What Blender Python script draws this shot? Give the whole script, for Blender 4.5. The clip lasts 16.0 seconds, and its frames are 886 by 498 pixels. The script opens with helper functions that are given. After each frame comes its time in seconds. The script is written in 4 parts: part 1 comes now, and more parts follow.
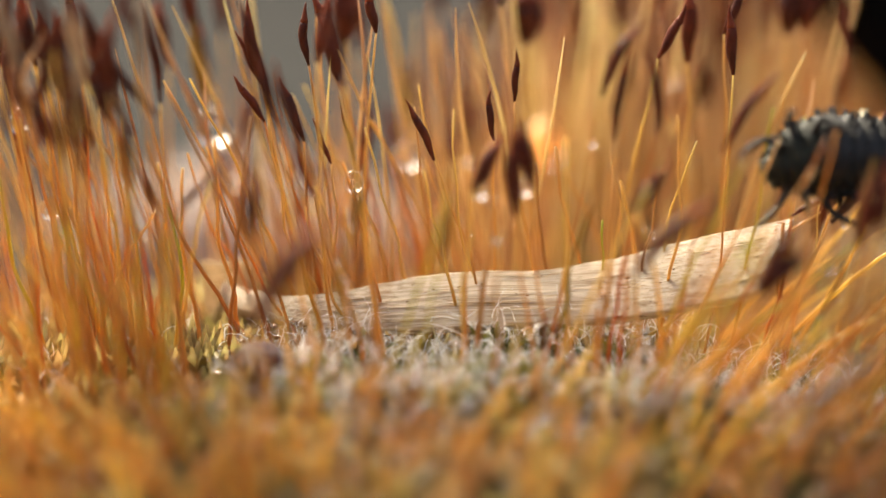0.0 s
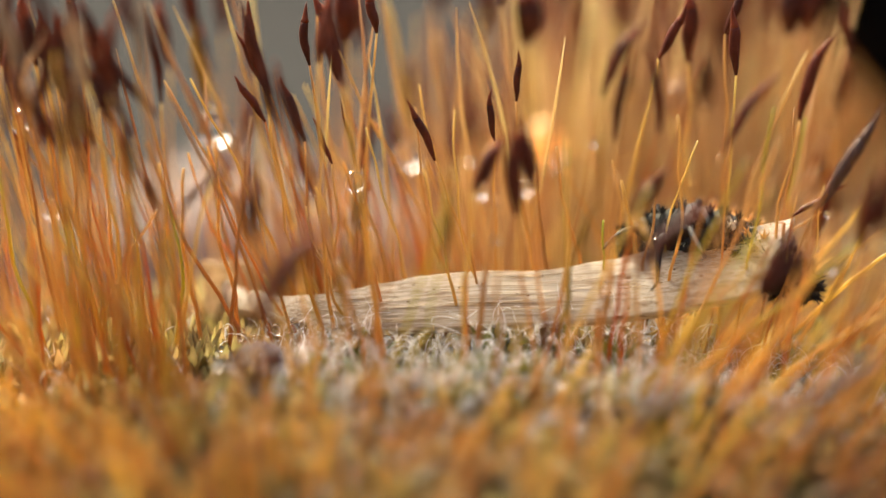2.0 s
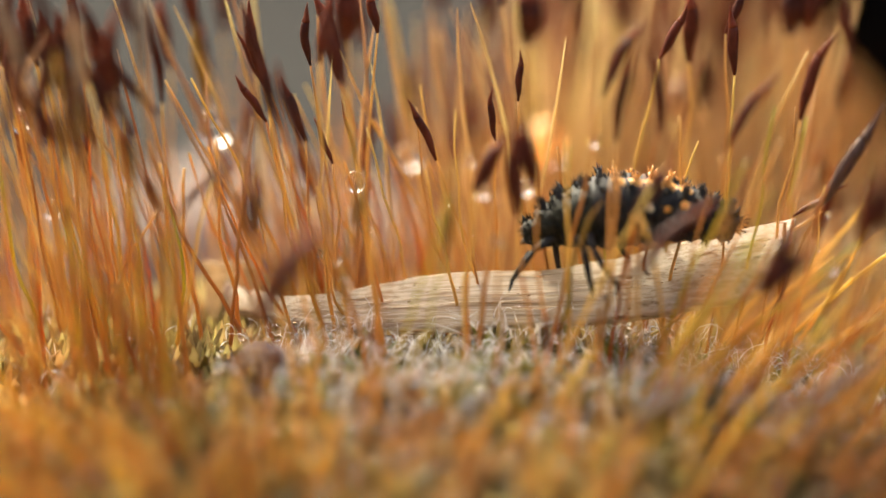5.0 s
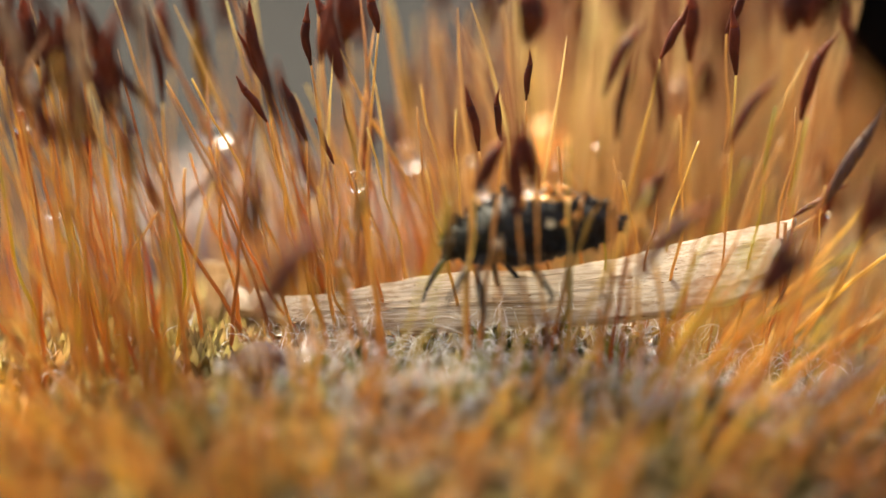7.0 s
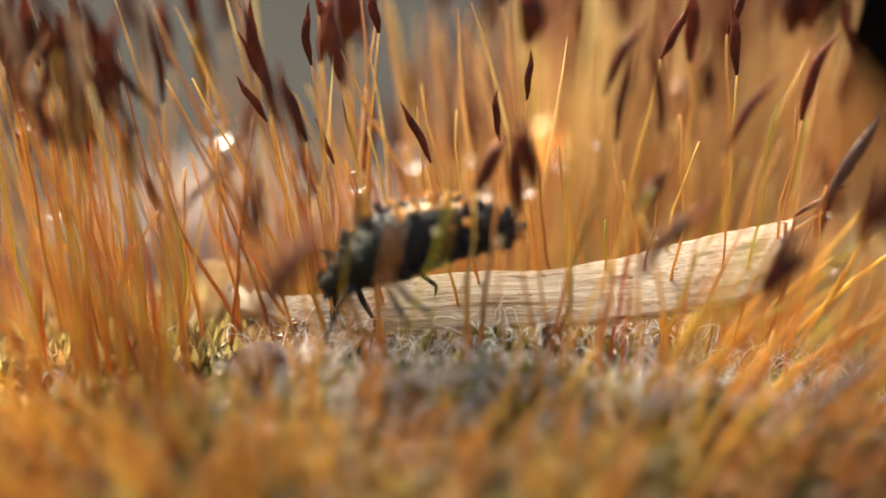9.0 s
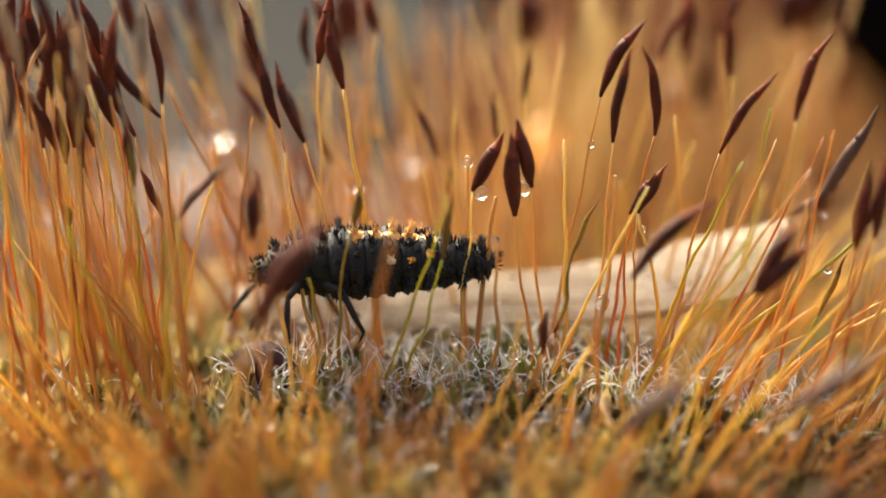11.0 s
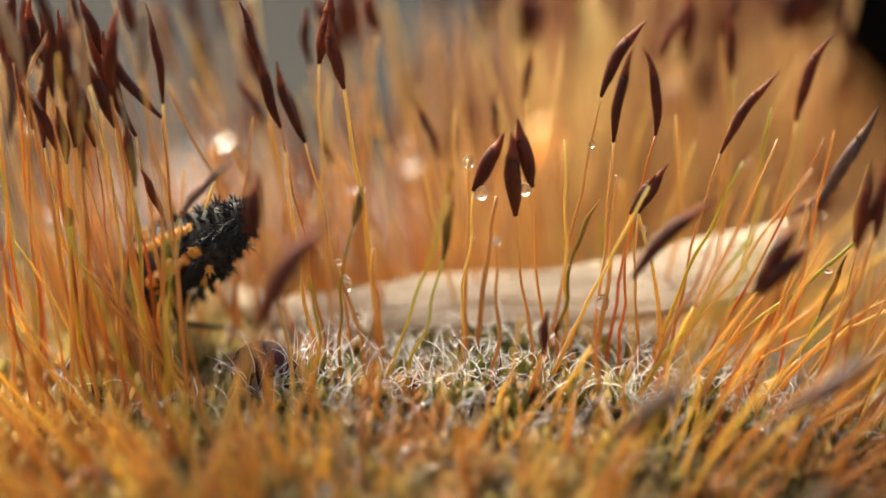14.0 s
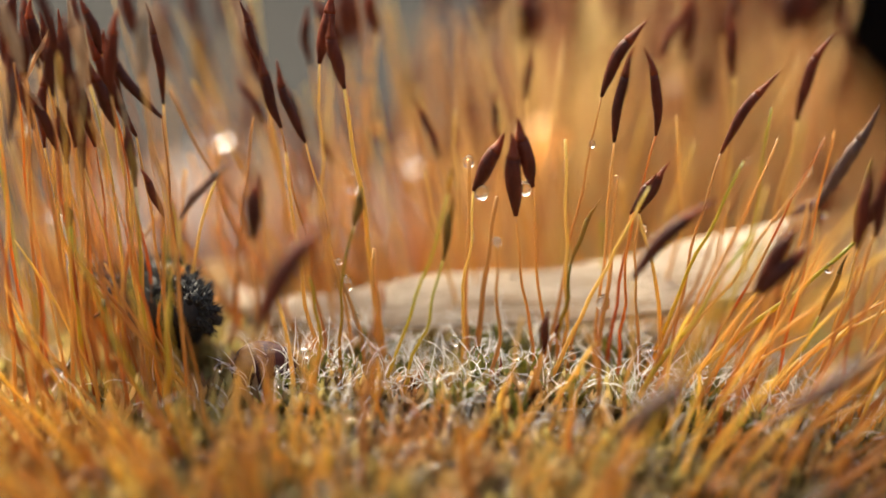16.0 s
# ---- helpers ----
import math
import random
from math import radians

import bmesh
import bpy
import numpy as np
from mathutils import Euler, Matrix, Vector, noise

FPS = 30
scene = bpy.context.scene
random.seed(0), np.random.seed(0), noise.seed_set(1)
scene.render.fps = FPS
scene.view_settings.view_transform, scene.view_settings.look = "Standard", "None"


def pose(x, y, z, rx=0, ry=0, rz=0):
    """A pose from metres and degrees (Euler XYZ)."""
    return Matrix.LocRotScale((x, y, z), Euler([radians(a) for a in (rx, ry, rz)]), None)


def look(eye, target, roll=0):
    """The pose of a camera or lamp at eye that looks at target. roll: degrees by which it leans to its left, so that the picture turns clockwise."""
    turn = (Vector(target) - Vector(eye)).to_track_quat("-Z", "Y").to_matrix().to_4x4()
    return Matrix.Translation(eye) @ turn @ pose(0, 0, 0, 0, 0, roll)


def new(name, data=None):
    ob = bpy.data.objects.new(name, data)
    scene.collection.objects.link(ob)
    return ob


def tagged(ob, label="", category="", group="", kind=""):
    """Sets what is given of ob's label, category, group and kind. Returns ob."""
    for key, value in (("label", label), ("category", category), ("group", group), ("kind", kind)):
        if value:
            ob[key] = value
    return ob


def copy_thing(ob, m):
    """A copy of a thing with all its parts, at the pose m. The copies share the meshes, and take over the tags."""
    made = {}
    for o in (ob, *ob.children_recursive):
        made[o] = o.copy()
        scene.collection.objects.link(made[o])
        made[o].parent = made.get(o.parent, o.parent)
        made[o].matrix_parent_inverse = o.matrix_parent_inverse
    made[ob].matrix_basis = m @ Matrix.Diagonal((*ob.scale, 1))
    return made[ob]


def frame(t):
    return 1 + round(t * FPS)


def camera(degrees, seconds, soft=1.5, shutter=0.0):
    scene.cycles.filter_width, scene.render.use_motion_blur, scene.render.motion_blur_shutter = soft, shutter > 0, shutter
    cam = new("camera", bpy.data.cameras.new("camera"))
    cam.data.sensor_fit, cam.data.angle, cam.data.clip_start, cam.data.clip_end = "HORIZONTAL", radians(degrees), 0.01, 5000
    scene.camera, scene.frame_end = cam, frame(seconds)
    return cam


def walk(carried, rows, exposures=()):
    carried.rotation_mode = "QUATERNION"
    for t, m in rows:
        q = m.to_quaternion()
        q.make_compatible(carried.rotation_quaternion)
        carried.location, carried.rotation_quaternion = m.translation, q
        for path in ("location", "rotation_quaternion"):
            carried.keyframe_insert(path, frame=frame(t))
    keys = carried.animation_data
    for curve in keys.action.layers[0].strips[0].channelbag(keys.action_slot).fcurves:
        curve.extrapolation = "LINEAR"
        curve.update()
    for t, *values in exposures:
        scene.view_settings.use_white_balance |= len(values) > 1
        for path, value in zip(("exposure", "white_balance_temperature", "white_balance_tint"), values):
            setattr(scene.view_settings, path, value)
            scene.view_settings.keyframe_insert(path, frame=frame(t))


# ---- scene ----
# All plan numbers below are in millimetres; metres are made from them in the mesh helpers.
MM = 0.001
TILT = 16.0            # degrees by which the lens looks down on the cushion
REACH = 600.0          # from the lens to the dry blade
AIM = (0.0, 0.0, 4.2)  # where it points
EXPOSURE = 1.46
PULL = 4.6             # refocusing: the lens slides back on its rail

cam = camera(3.741, 16.0, shutter=0.5)
cam.data.dof.use_dof = True
cam.data.dof.focus_distance = (REACH - 0.3) * MM
cam.data.dof.aperture_fstop = 10.4
cam.data.dof.aperture_blades = 0


def stand(back, side=0.0, up=0.0):
    c, s = math.cos(radians(TILT)), math.sin(radians(TILT))
    d = REACH + back
    eye = Vector((AIM[0] + side, AIM[1] - d * c, AIM[2] + d * s + up)) * MM
    return look(eye, eye + Vector((0, c, -s)))


walk(cam, [(0.0, stand(0, 0.04)), (2.5, stand(0)), (6.3, stand(0, -0.05)), (9.2, stand(0, -0.08)), (9.5, stand(0, -0.08)),
           (11.1, stand(PULL, 0.05)), (13.5, stand(PULL, 0.025)), (16.0, stand(PULL))],
     [(0.0, EXPOSURE, 6900, 9), (16.0, EXPOSURE, 6900, 9)])

# ---- light ----
world = bpy.data.worlds.new("sky")
scene.world = world
world.use_nodes = True
wn = world.node_tree
sky = wn.nodes.new("ShaderNodeTexSky")
sky.sky_type = "NISHITA"
sky.sun_disc = False
sky.dust_density = 8.0  # hazy, bright round the sun
SUN_AT = Vector((-0.40, 0.60, 0.69)).normalized()
sky.sun_elevation = math.asin(SUN_AT.z)
sky.sun_rotation = math.atan2(SUN_AT.x, SUN_AT.y)
wn.links.new(sky.outputs[0], wn.nodes["Background"].inputs[0])
wn.nodes["Background"].inputs[1].default_value = 0.15
sun = new("sun", bpy.data.lights.new("sun", "SUN"))
sun.data.energy = 5.0
sun.data.angle = radians(17)  # veiled by thin cloud
sun.data.color = (1.0, 0.965, 0.80)
sun.matrix_world = look(SUN_AT, (0, 0, 0))


# ---- materials ----
def ramp(nt, stops):
    n = nt.nodes.new("ShaderNodeValToRGB")
    while len(n.color_ramp.elements) < len(stops):
        n.color_ramp.elements.new(0.5)
    for el, (at, c) in zip(n.color_ramp.elements, stops):
        el.position = at
        el.color = (*c, 1)
    return n


def mixed(nt, a, b, fac, mode="MIX"):
    n = nt.nodes.new("ShaderNodeMix")
    n.data_type = "RGBA"
    n.blend_type = mode
    for sock, v in ((n.inputs[0], fac), (n.inputs[6], a), (n.inputs[7], b)):
        if hasattr(v, "is_linked"):
            nt.links.new(v, sock)
        elif isinstance(v, tuple):
            sock.default_value = (*v, 1)
        else:
            sock.default_value = v
    return n.outputs[2]


def grain(nt, per_mm, detail=4, stretch=(1, 1, 1), rough=0.6):
    """Noise with about per_mm lumps in a millimetre, in the object's own space."""
    tc = nt.nodes.new("ShaderNodeTexCoord")
    mp = nt.nodes.new("ShaderNodeMapping")
    mp.inputs["Scale"].default_value = [s * 1000 * per_mm for s in stretch]
    nz = nt.nodes.new("ShaderNodeTexNoise")
    nz.inputs["Scale"].default_value = 1.0
    nz.inputs["Detail"].default_value = detail
    nz.inputs["Roughness"].default_value = rough
    nt.links.new(tc.outputs["Object"], mp.inputs[0])
    nt.links.new(mp.outputs[0], nz.inputs["Vector"])
    return nz.outputs["Fac"]


def basic(name, rough=0.5, metal=0.0, spec=0.5):
    m = bpy.data.materials.new(name)
    m.use_nodes = True
    nt = m.node_tree
    b = nt.nodes["Principled BSDF"]
    b.inputs["Roughness"].default_value = rough
    b.inputs["Metallic"].default_value = metal
    b.inputs["Specular IOR Level"].default_value = spec
    return m, nt, b


def relief(nt, b, height, depth_mm, strength=0.6):
    bp = nt.nodes.new("ShaderNodeBump")
    bp.inputs["Strength"].default_value = strength
    bp.inputs["Distance"].default_value = depth_mm * MM
    nt.links.new(height, bp.inputs["Height"])
    nt.links.new(bp.outputs[0], b.inputs["Normal"])


def see_through(nt, b, colour, share):
    """Thin plant tissue: part of the light passes through."""
    tr = nt.nodes.new("ShaderNodeBsdfTranslucent")
    nt.links.new(colour, tr.inputs[0])
    mx = nt.nodes.new("ShaderNodeMixShader")
    mx.inputs[0].default_value = share
    nt.links.new(b.outputs[0], mx.inputs[1])
    nt.links.new(tr.outputs[0], mx.inputs[2])
    nt.links.new(mx.outputs[0], nt.nodes["Material Output"].inputs[0])


def stalk_material(name, low, mid, high, share=0.45, island=False):
    """Red-brown at the foot, paler towards the neck, each stalk a little different."""
    m, nt, b = basic(name, 0.32)
    tc = nt.nodes.new("ShaderNodeTexCoord")
    sp = nt.nodes.new("ShaderNodeSeparateXYZ")
    nt.links.new(tc.outputs["Generated"], sp.inputs[0])
    g = nt.nodes.new("ShaderNodeMath")
    g.operation = "MULTIPLY_ADD"
    nt.links.new(grain(nt, 0.5, 3), g.inputs[0])
    g.inputs[1].default_value = 0.7
    add = nt.nodes.new("ShaderNodeMath")
    add.operation = "SUBTRACT"
    nt.links.new(sp.outputs[2], add.inputs[0])
    add.inputs[1].default_value = 0.35
    nt.links.new(add.outputs[0], g.inputs[2])
    r = ramp(nt, [(0.0, low), (0.45, mid), (1.0, high)])
    nt.links.new(g.outputs[0], r.inputs[0])
    if island:
        own = nt.nodes.new("ShaderNodeNewGeometry").outputs["Random Per Island"]
    else:
        own = nt.nodes.new("ShaderNodeObjectInfo").outputs["Random"]
    tone = ramp(nt, [(0.0, (0.75, 0.6, 0.5)), (0.35, (1.0, 0.9, 0.8)), (0.7, (1.1, 1.1, 0.9)), (1.0, (1.15, 1.3, 1.0))])
    nt.links.new(own, tone.inputs[0])
    col = mixed(nt, r.outputs[0], tone.outputs[0], 1.0, "MULTIPLY")
    nt.links.new(col, b.inputs["Base Color"])
    if island:
        clump = ramp(nt, [(0.34, (0.72, 0.58, 0.48)), (0.5, (1.0, 1.0, 1.0)), (0.66, (1.22, 1.3, 1.4))])
        nt.links.new(grain(nt, 0.1, 2), clump.inputs[0])
        col = mixed(nt, col, clump.outputs[0], 1.0, "MULTIPLY")
        nt.links.new(col, b.inputs["Base Color"])
    relief(nt, b, grain(nt, 8, 3, (1, 1, 0.15)), 0.02, 0.5)
    see_through(nt, b, col, share + 0.08)
    return m


def capsule_material(name, dark, light, share=0.08):
    m, nt, b = basic(name, 0.42, 0, 0.28)
    r = ramp(nt, [(0.3, dark), (0.72, light)])
    nt.links.new(grain(nt, 1.6, 5, (1, 1, 0.5)), r.inputs[0])
    own = nt.nodes.new("ShaderNodeObjectInfo").outputs["Random"]
    tone = ramp(nt, [(0.0, (0.7, 0.7, 0.75)), (1.0, (1.3, 1.15, 1.05))])
    nt.links.new(own, tone.inputs[0])
    col = mixed(nt, r.outputs[0], tone.outputs[0], 1.0, "MULTIPLY")
    nt.links.new(col, b.inputs["Base Color"])
    relief(nt, b, grain(nt, 5, 5, (1, 1, 0.3)), 0.12, 0.9)
    see_through(nt, b, col, share)
    return m


def mottled(name, stops, per_mm, rough=0.7, bump_mm=0.05, stretch=(1, 1, 1), share=0.0, spec=0.5):
    m, nt, b = basic(name, rough, 0, spec)
    r = ramp(nt, stops)
    nt.links.new(grain(nt, per_mm, 6, stretch), r.inputs[0])
    fine = ramp(nt, [(0.3, (0.8, 0.8, 0.8)), (0.7, (1.12, 1.12, 1.12))])
    nt.links.new(grain(nt, per_mm * 7, 3, stretch), fine.inputs[0])
    col = mixed(nt, r.outputs[0], fine.outputs[0], 1.0, "MULTIPLY")
    nt.links.new(col, b.inputs["Base Color"])
    relief(nt, b, grain(nt, per_mm * 4, 4, stretch), bump_mm)
    if share:
        see_through(nt, b, col, share)
    return m


SETA = stalk_material("orange_seta", (0.47, 0.19, 0.05), (0.6, 0.335, 0.105), (0.6, 0.40, 0.165), 0.4)
SETA_RED = stalk_material("red_seta", (0.43, 0.10, 0.03), (0.55, 0.20, 0.055), (0.58, 0.31, 0.10))
SETA_STRAW = stalk_material("straw_seta", (0.5, 0.23, 0.065), (0.6, 0.37, 0.135), (0.62, 0.44, 0.2), 0.4)
SETA_GREEN = stalk_material("olive_seta", (0.5, 0.2, 0.03), (0.46, 0.33, 0.05), (0.34, 0.32, 0.06))
SETA_MASS = stalk_material("orange_seta_mass", (0.45, 0.26, 0.125), (0.56, 0.39, 0.235), (0.61, 0.49, 0.36), 0.58, True)
SETA_NEAR = stalk_material("orange_seta_near", (0.5, 0.215, 0.055), (0.66, 0.4, 0.12), (0.7, 0.51, 0.19), 0.5, True)
CAPSULE = capsule_material("ripe_capsule", (0.052, 0.0105, 0.005), (0.18, 0.04, 0.016), 0.3)
CAPSULE_PALE = capsule_material("greyish_capsule", (0.07, 0.025, 0.015), (0.22, 0.12, 0.075), 0.2)
HUSK = capsule_material("cream_husk", (0.34, 0.22, 0.10), (0.68, 0.54, 0.36), 0.45)
CAPSULE_GREEN = capsule_material("olive_capsule", (0.20, 0.11, 0.03), (0.40, 0.28, 0.06), 0.45)
BEAK = capsule_material("red_beak", (0.11, 0.022, 0.008), (0.30, 0.07, 0.022), 0.35)
# Pale gold colour paints the blurred glow of a sunlit drop.
DROP_GLOW = capsule_material("drop_glow_gold", (0.82, 0.62, 0.30), (0.93, 0.78, 0.46), 0.5)


def leaf_material():
    """Leaves in patches of olive, ochre and rust, no two quite alike."""
    m, nt, b = basic("moss_leaf", 0.42)
    patch = ramp(nt, [(0.3, (0.52, 0.245, 0.085)), (0.43, (0.46, 0.28, 0.12)), (0.55, (0.36, 0.295, 0.10)), (0.75, (0.48, 0.35, 0.2))])
    nt.links.new(grain(nt, 0.22, 3), patch.inputs[0])
    own = ramp(nt, [(0.0, (0.5, 0.42, 0.38)), (0.4, (0.9, 0.86, 0.84)), (0.85, (1.1, 1.14, 1.05)), (1.0, (1.3, 1.25, 1.3))])
    nt.links.new(nt.nodes.new("ShaderNodeNewGeometry").outputs["Random Per Island"], own.inputs[0])
    col = mixed(nt, patch.outputs[0], own.outputs[0], 1.0, "MULTIPLY")
    nt.links.new(col, b.inputs["Base Color"])
    relief(nt, b, grain(nt, 6, 3), 0.02)
    see_through(nt, b, col, 0.45)
    return m


LEAF = leaf_material()
SHOOT_LEAF = mottled("moss_shoot_leaf", [(0.3, (0.16, 0.17, 0.035)), (0.55, (0.28, 0.28, 0.06)), (0.8, (0.44, 0.36, 0.12))], 1.2, 0.4, 0.02, share=0.45)
HAIR = mottled("silver_hair_point", [(0.3, (0.92, 0.89, 0.84)), (0.7, (0.98, 0.97, 0.94))], 2.0, 0.2, 0.005, share=0.5, spec=0.9)
SOIL = mottled("brown_cushion_base", [(0.3, (0.12, 0.065, 0.025)), (0.7, (0.32, 0.19, 0.07))], 0.5, 0.9, 0.2)
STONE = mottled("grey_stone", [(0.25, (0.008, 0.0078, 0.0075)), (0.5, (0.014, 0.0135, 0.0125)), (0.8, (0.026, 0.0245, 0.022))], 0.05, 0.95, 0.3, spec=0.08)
PINK_STONE = mottled("pinkish_stone", [(0.25, (0.15, 0.1, 0.08)), (0.75, (0.28, 0.205, 0.17))], 0.15, 0.85, 0.2)
# Near-black, only for the form added in the dark upper right corner.
CORNER_BLACK = mottled("corner_black", [(0.3, (0.0025, 0.002, 0.002)), (0.7, (0.007, 0.006, 0.005))], 0.3, 1.0, 0.3, spec=0.03)
CUTICLE = mottled("black_cuticle", [(0.3, (0.012, 0.0105, 0.009)), (0.55, (0.024, 0.021, 0.018)), (0.8, (0.045, 0.04, 0.036))], 1.6, 0.62, 0.06, spec=0.2)
PLATE = mottled("grey_olive_plate", [(0.3, (0.012, 0.012, 0.009)), (0.55, (0.02, 0.019, 0.012)), (0.8, (0.042, 0.038, 0.019))], 1.1, 0.65, 0.06, spec=0.14)
ORANGE = mottled("orange_tubercle", [(0.3, (0.66, 0.25, 0.03)), (0.7, (0.78, 0.4, 0.08))], 2.0, 0.4, 0.03, share=0.15)
CREAM = mottled("cream_wart", [(0.3, (0.6, 0.5, 0.3)), (0.7, (0.78, 0.7, 0.5))], 2.0, 0.45, 0.03)
SEED = mottled("maroon_husk", [(0.3, (0.02, 0.006, 0.006)), (0.7, (0.07, 0.018, 0.016))], 0.8, 0.6, 0.1, spec=0.2)


def water_material():
    m, nt, b = basic("water", 0.0)
    b.inputs["Base Color"].default_value = (1, 1, 1, 1)
    b.inputs["Transmission Weight"].default_value = 1.0
    b.inputs["IOR"].default_value = 1.333
    return m


WATER = water_material()


def straw_material():
    """Dry blade: pale fibres along its length, thin dark cracks and small brown specks."""
    m, nt, b = basic("dry_blade", 0.55)
    base = ramp(nt, [(0.25, (0.5, 0.4, 0.275)), (0.5, (0.6, 0.495, 0.355)), (0.8, (0.68, 0.595, 0.465))])
    nt.links.new(grain(nt, 1.0, 5, (0.06, 1, 2.0)), base.inputs[0])
    fib = ramp(nt, [(0.34, (0.66, 0.57, 0.45)), (0.47, (1.0, 1.0, 1.0)), (0.8, (1.1, 1.08, 1.05))])
    nt.links.new(grain(nt, 13.0, 4, (0.012, 1, 1.3)), fib.inputs[0])
    col = mixed(nt, base.outputs[0], fib.outputs[0], 1.0, "MULTIPLY")
    streak = ramp(nt, [(0.38, (0.68, 0.58, 0.47)), (0.5, (1.0, 1.0, 1.0)), (0.7, (1.08, 1.08, 1.06))])
    nt.links.new(grain(nt, 4.5, 4, (0.016, 1, 1.3), 0.7), streak.inputs[0])
    col = mixed(nt, col, streak.outputs[0], 1.0, "MULTIPLY")
    spots = ramp(nt, [(0.66, (1, 1, 1)), (0.71, (0.32, 0.2, 0.11))])
    nt.links.new(grain(nt, 3.2, 2, (0.6, 1, 1.2)), spots.inputs[0])
    col = mixed(nt, col, spots.outputs[0], 1.0, "MULTIPLY")
    nt.links.new(col, b.inputs["Base Color"])
    relief(nt, b, grain(nt, 11.0, 4, (0.02, 1, 1.3)), 0.04, 0.6)
    see_through(nt, b, col, 0.5)
    return m


STRAW = straw_material()


# ---- mesh helpers ----
def mesh_of(name, verts, faces, mat, smooth=True):
    me = bpy.data.meshes.new(name)
    me.from_pydata([tuple(c * MM for c in v) for v in verts], [], faces)
    me.materials.append(mat)
    if smooth:
        me.shade_smooth()
    return me


def part(name, me, parent, label="", at=None):
    ob = new(name, me)
    ob.parent = parent
    if at is not None:
        ob.matrix_basis = at
    if label:
        tagged(ob, label)
    return ob


def tube(points, radii, sides=8, flat=1.0, verts=None, faces=None):
    """A closed tube through points with a radius at each; flat squeezes it across."""
    verts = [] if verts is None else verts
    faces = [] if faces is None else faces
    start, n = len(verts), len(points)
    pts = [Vector(p) for p in points]
    side = None
    for i, p in enumerate(pts):
        d = (pts[min(i + 1, n - 1)] - pts[max(i - 1, 0)]).normalized()
        if side is None:
            side = d.cross(Vector((0, 1, 0.02)))
            if side.length < 0.05:
                side = d.cross(Vector((1, 0, 0)))
        side = (side - d * side.dot(d)).normalized()
        other = d.cross(side)
        for k in range(sides):
            a = 2 * math.pi * k / sides
            verts.append(tuple(p + (side * math.cos(a) + other * math.sin(a) * flat) * radii[i]))
    for i in range(n - 1):
        for k in range(sides):
            a, b = start + i * sides + k, start + i * sides + (k + 1) % sides
            faces.append((a, b, b + sides, a + sides))
    faces.append(tuple(start + k for k in reversed(range(sides))))
    faces.append(tuple(start + (n - 1) * sides + k for k in range(sides)))
    return verts, faces


def arc(a, b, c, n):
    """n points on the curve from a to c, drawn towards b."""
    a, b, c = Vector(a), Vector(b), Vector(c)
    return [a * (1 - t) ** 2 + b * 2 * t * (1 - t) + c * t * t for t in (i / (n - 1) for i in range(n))]


def smooth(a, b, x):
    t = min(1, max(0, (x - a) / (b - a)))
    return t * t * (3 - 2 * t)


def ground(x, y):
    """Height of the moss cushion over its dry-blade level."""
    right = smooth(-3, 6, x)
    back = 0.012 * max(0, y) ** 2
    front = min(0, y + 5.6)
    steep = 0.34 + 0.16 * smooth(3, 13, x)
    z = -0.35 + front * steep * smooth(0, 2, -front) - 0.002 * x * x - (min(back, 8) * (1 - right) + min(back, 2.2) * right)
    z -= 0.55 * smooth(-2.0, -3.2, y) + 1.2 * smooth(8.5, 14, x) * smooth(-9, -5, y)
    z -= 0.7 * math.exp(-((y + 3.7) / 1.2) ** 2) + 0.35 * math.exp(-((y - 0.5) / 1.2) ** 2)
    edge = max(smooth(30, 46, abs(x)), smooth(28, 45, -y), smooth(62, 80, y), smooth(13, 24, y) * (1 - right))
    z = z * (1 - edge) - 12.5 * edge
    return z + 0.5 * noise.noise(Vector((x * 0.25, y * 0.25, 3.1))) + 0.2 * noise.noise(Vector((x, y, 7.7)))


# ---- ground ----
def stone_sheet():
    """Rock that carries the cushion and runs on to the horizon."""
    verts, faces = [], []
    steps = [-30000, -6000, -1200, -400] + list(range(-200, 201, 10)) + [400, 1200, 6000, 30000]
    n = len(steps)
    for yy in steps:
        for xx in steps:
            near = 1 - smooth(180, 400, max(abs(xx), abs(yy)))
            h = 2.2 * noise.fractal(Vector((xx * 0.02, yy * 0.02, 0)), 1.0, 2.0, 4)
            verts.append((xx, yy + 60, -9.0 + h * near))
    for i in range(n - 1):
        for j in range(n - 1):
            a = i * n + j
            faces.append((a, a + 1, a + n + 1, a + n))
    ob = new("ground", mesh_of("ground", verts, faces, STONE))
    tagged(ob, "rough grey weathered stone under the moss", "ground", kind="structure")


stone_sheet()


def stone(name, x, y, z, sx, sy, sz, mat, seed, label, category, rough=0.25):
    """A lump with a broken, uneven surface."""
    bm = bmesh.new()
    bmesh.ops.create_icosphere(bm, subdivisions=4, radius=1)
    for v in bm.verts:
        d = 1 + rough * noise.fractal(v.co * 1.6 + Vector((seed, 0, 0)), 1.0, 2.0, 4)
        v.co = Vector((v.co.x * sx, v.co.y * sy, v.co.z * sz)) * d * MM
    me = bpy.data.meshes.new(name)
    bm.to_mesh(me)
    bm.free()
    me.materials.append(mat)
    me.shade_smooth()
    ob = new(name, me)
    ob.location = Vector((x, y, z)) * MM
    return tagged(ob, label, category)


stone("pebble", -9.5, 44, -9.6, 9.5, 5, 4.4, PINK_STONE, 1.0, "pale pinkish weathered pebble lying on the stone", "pebble")


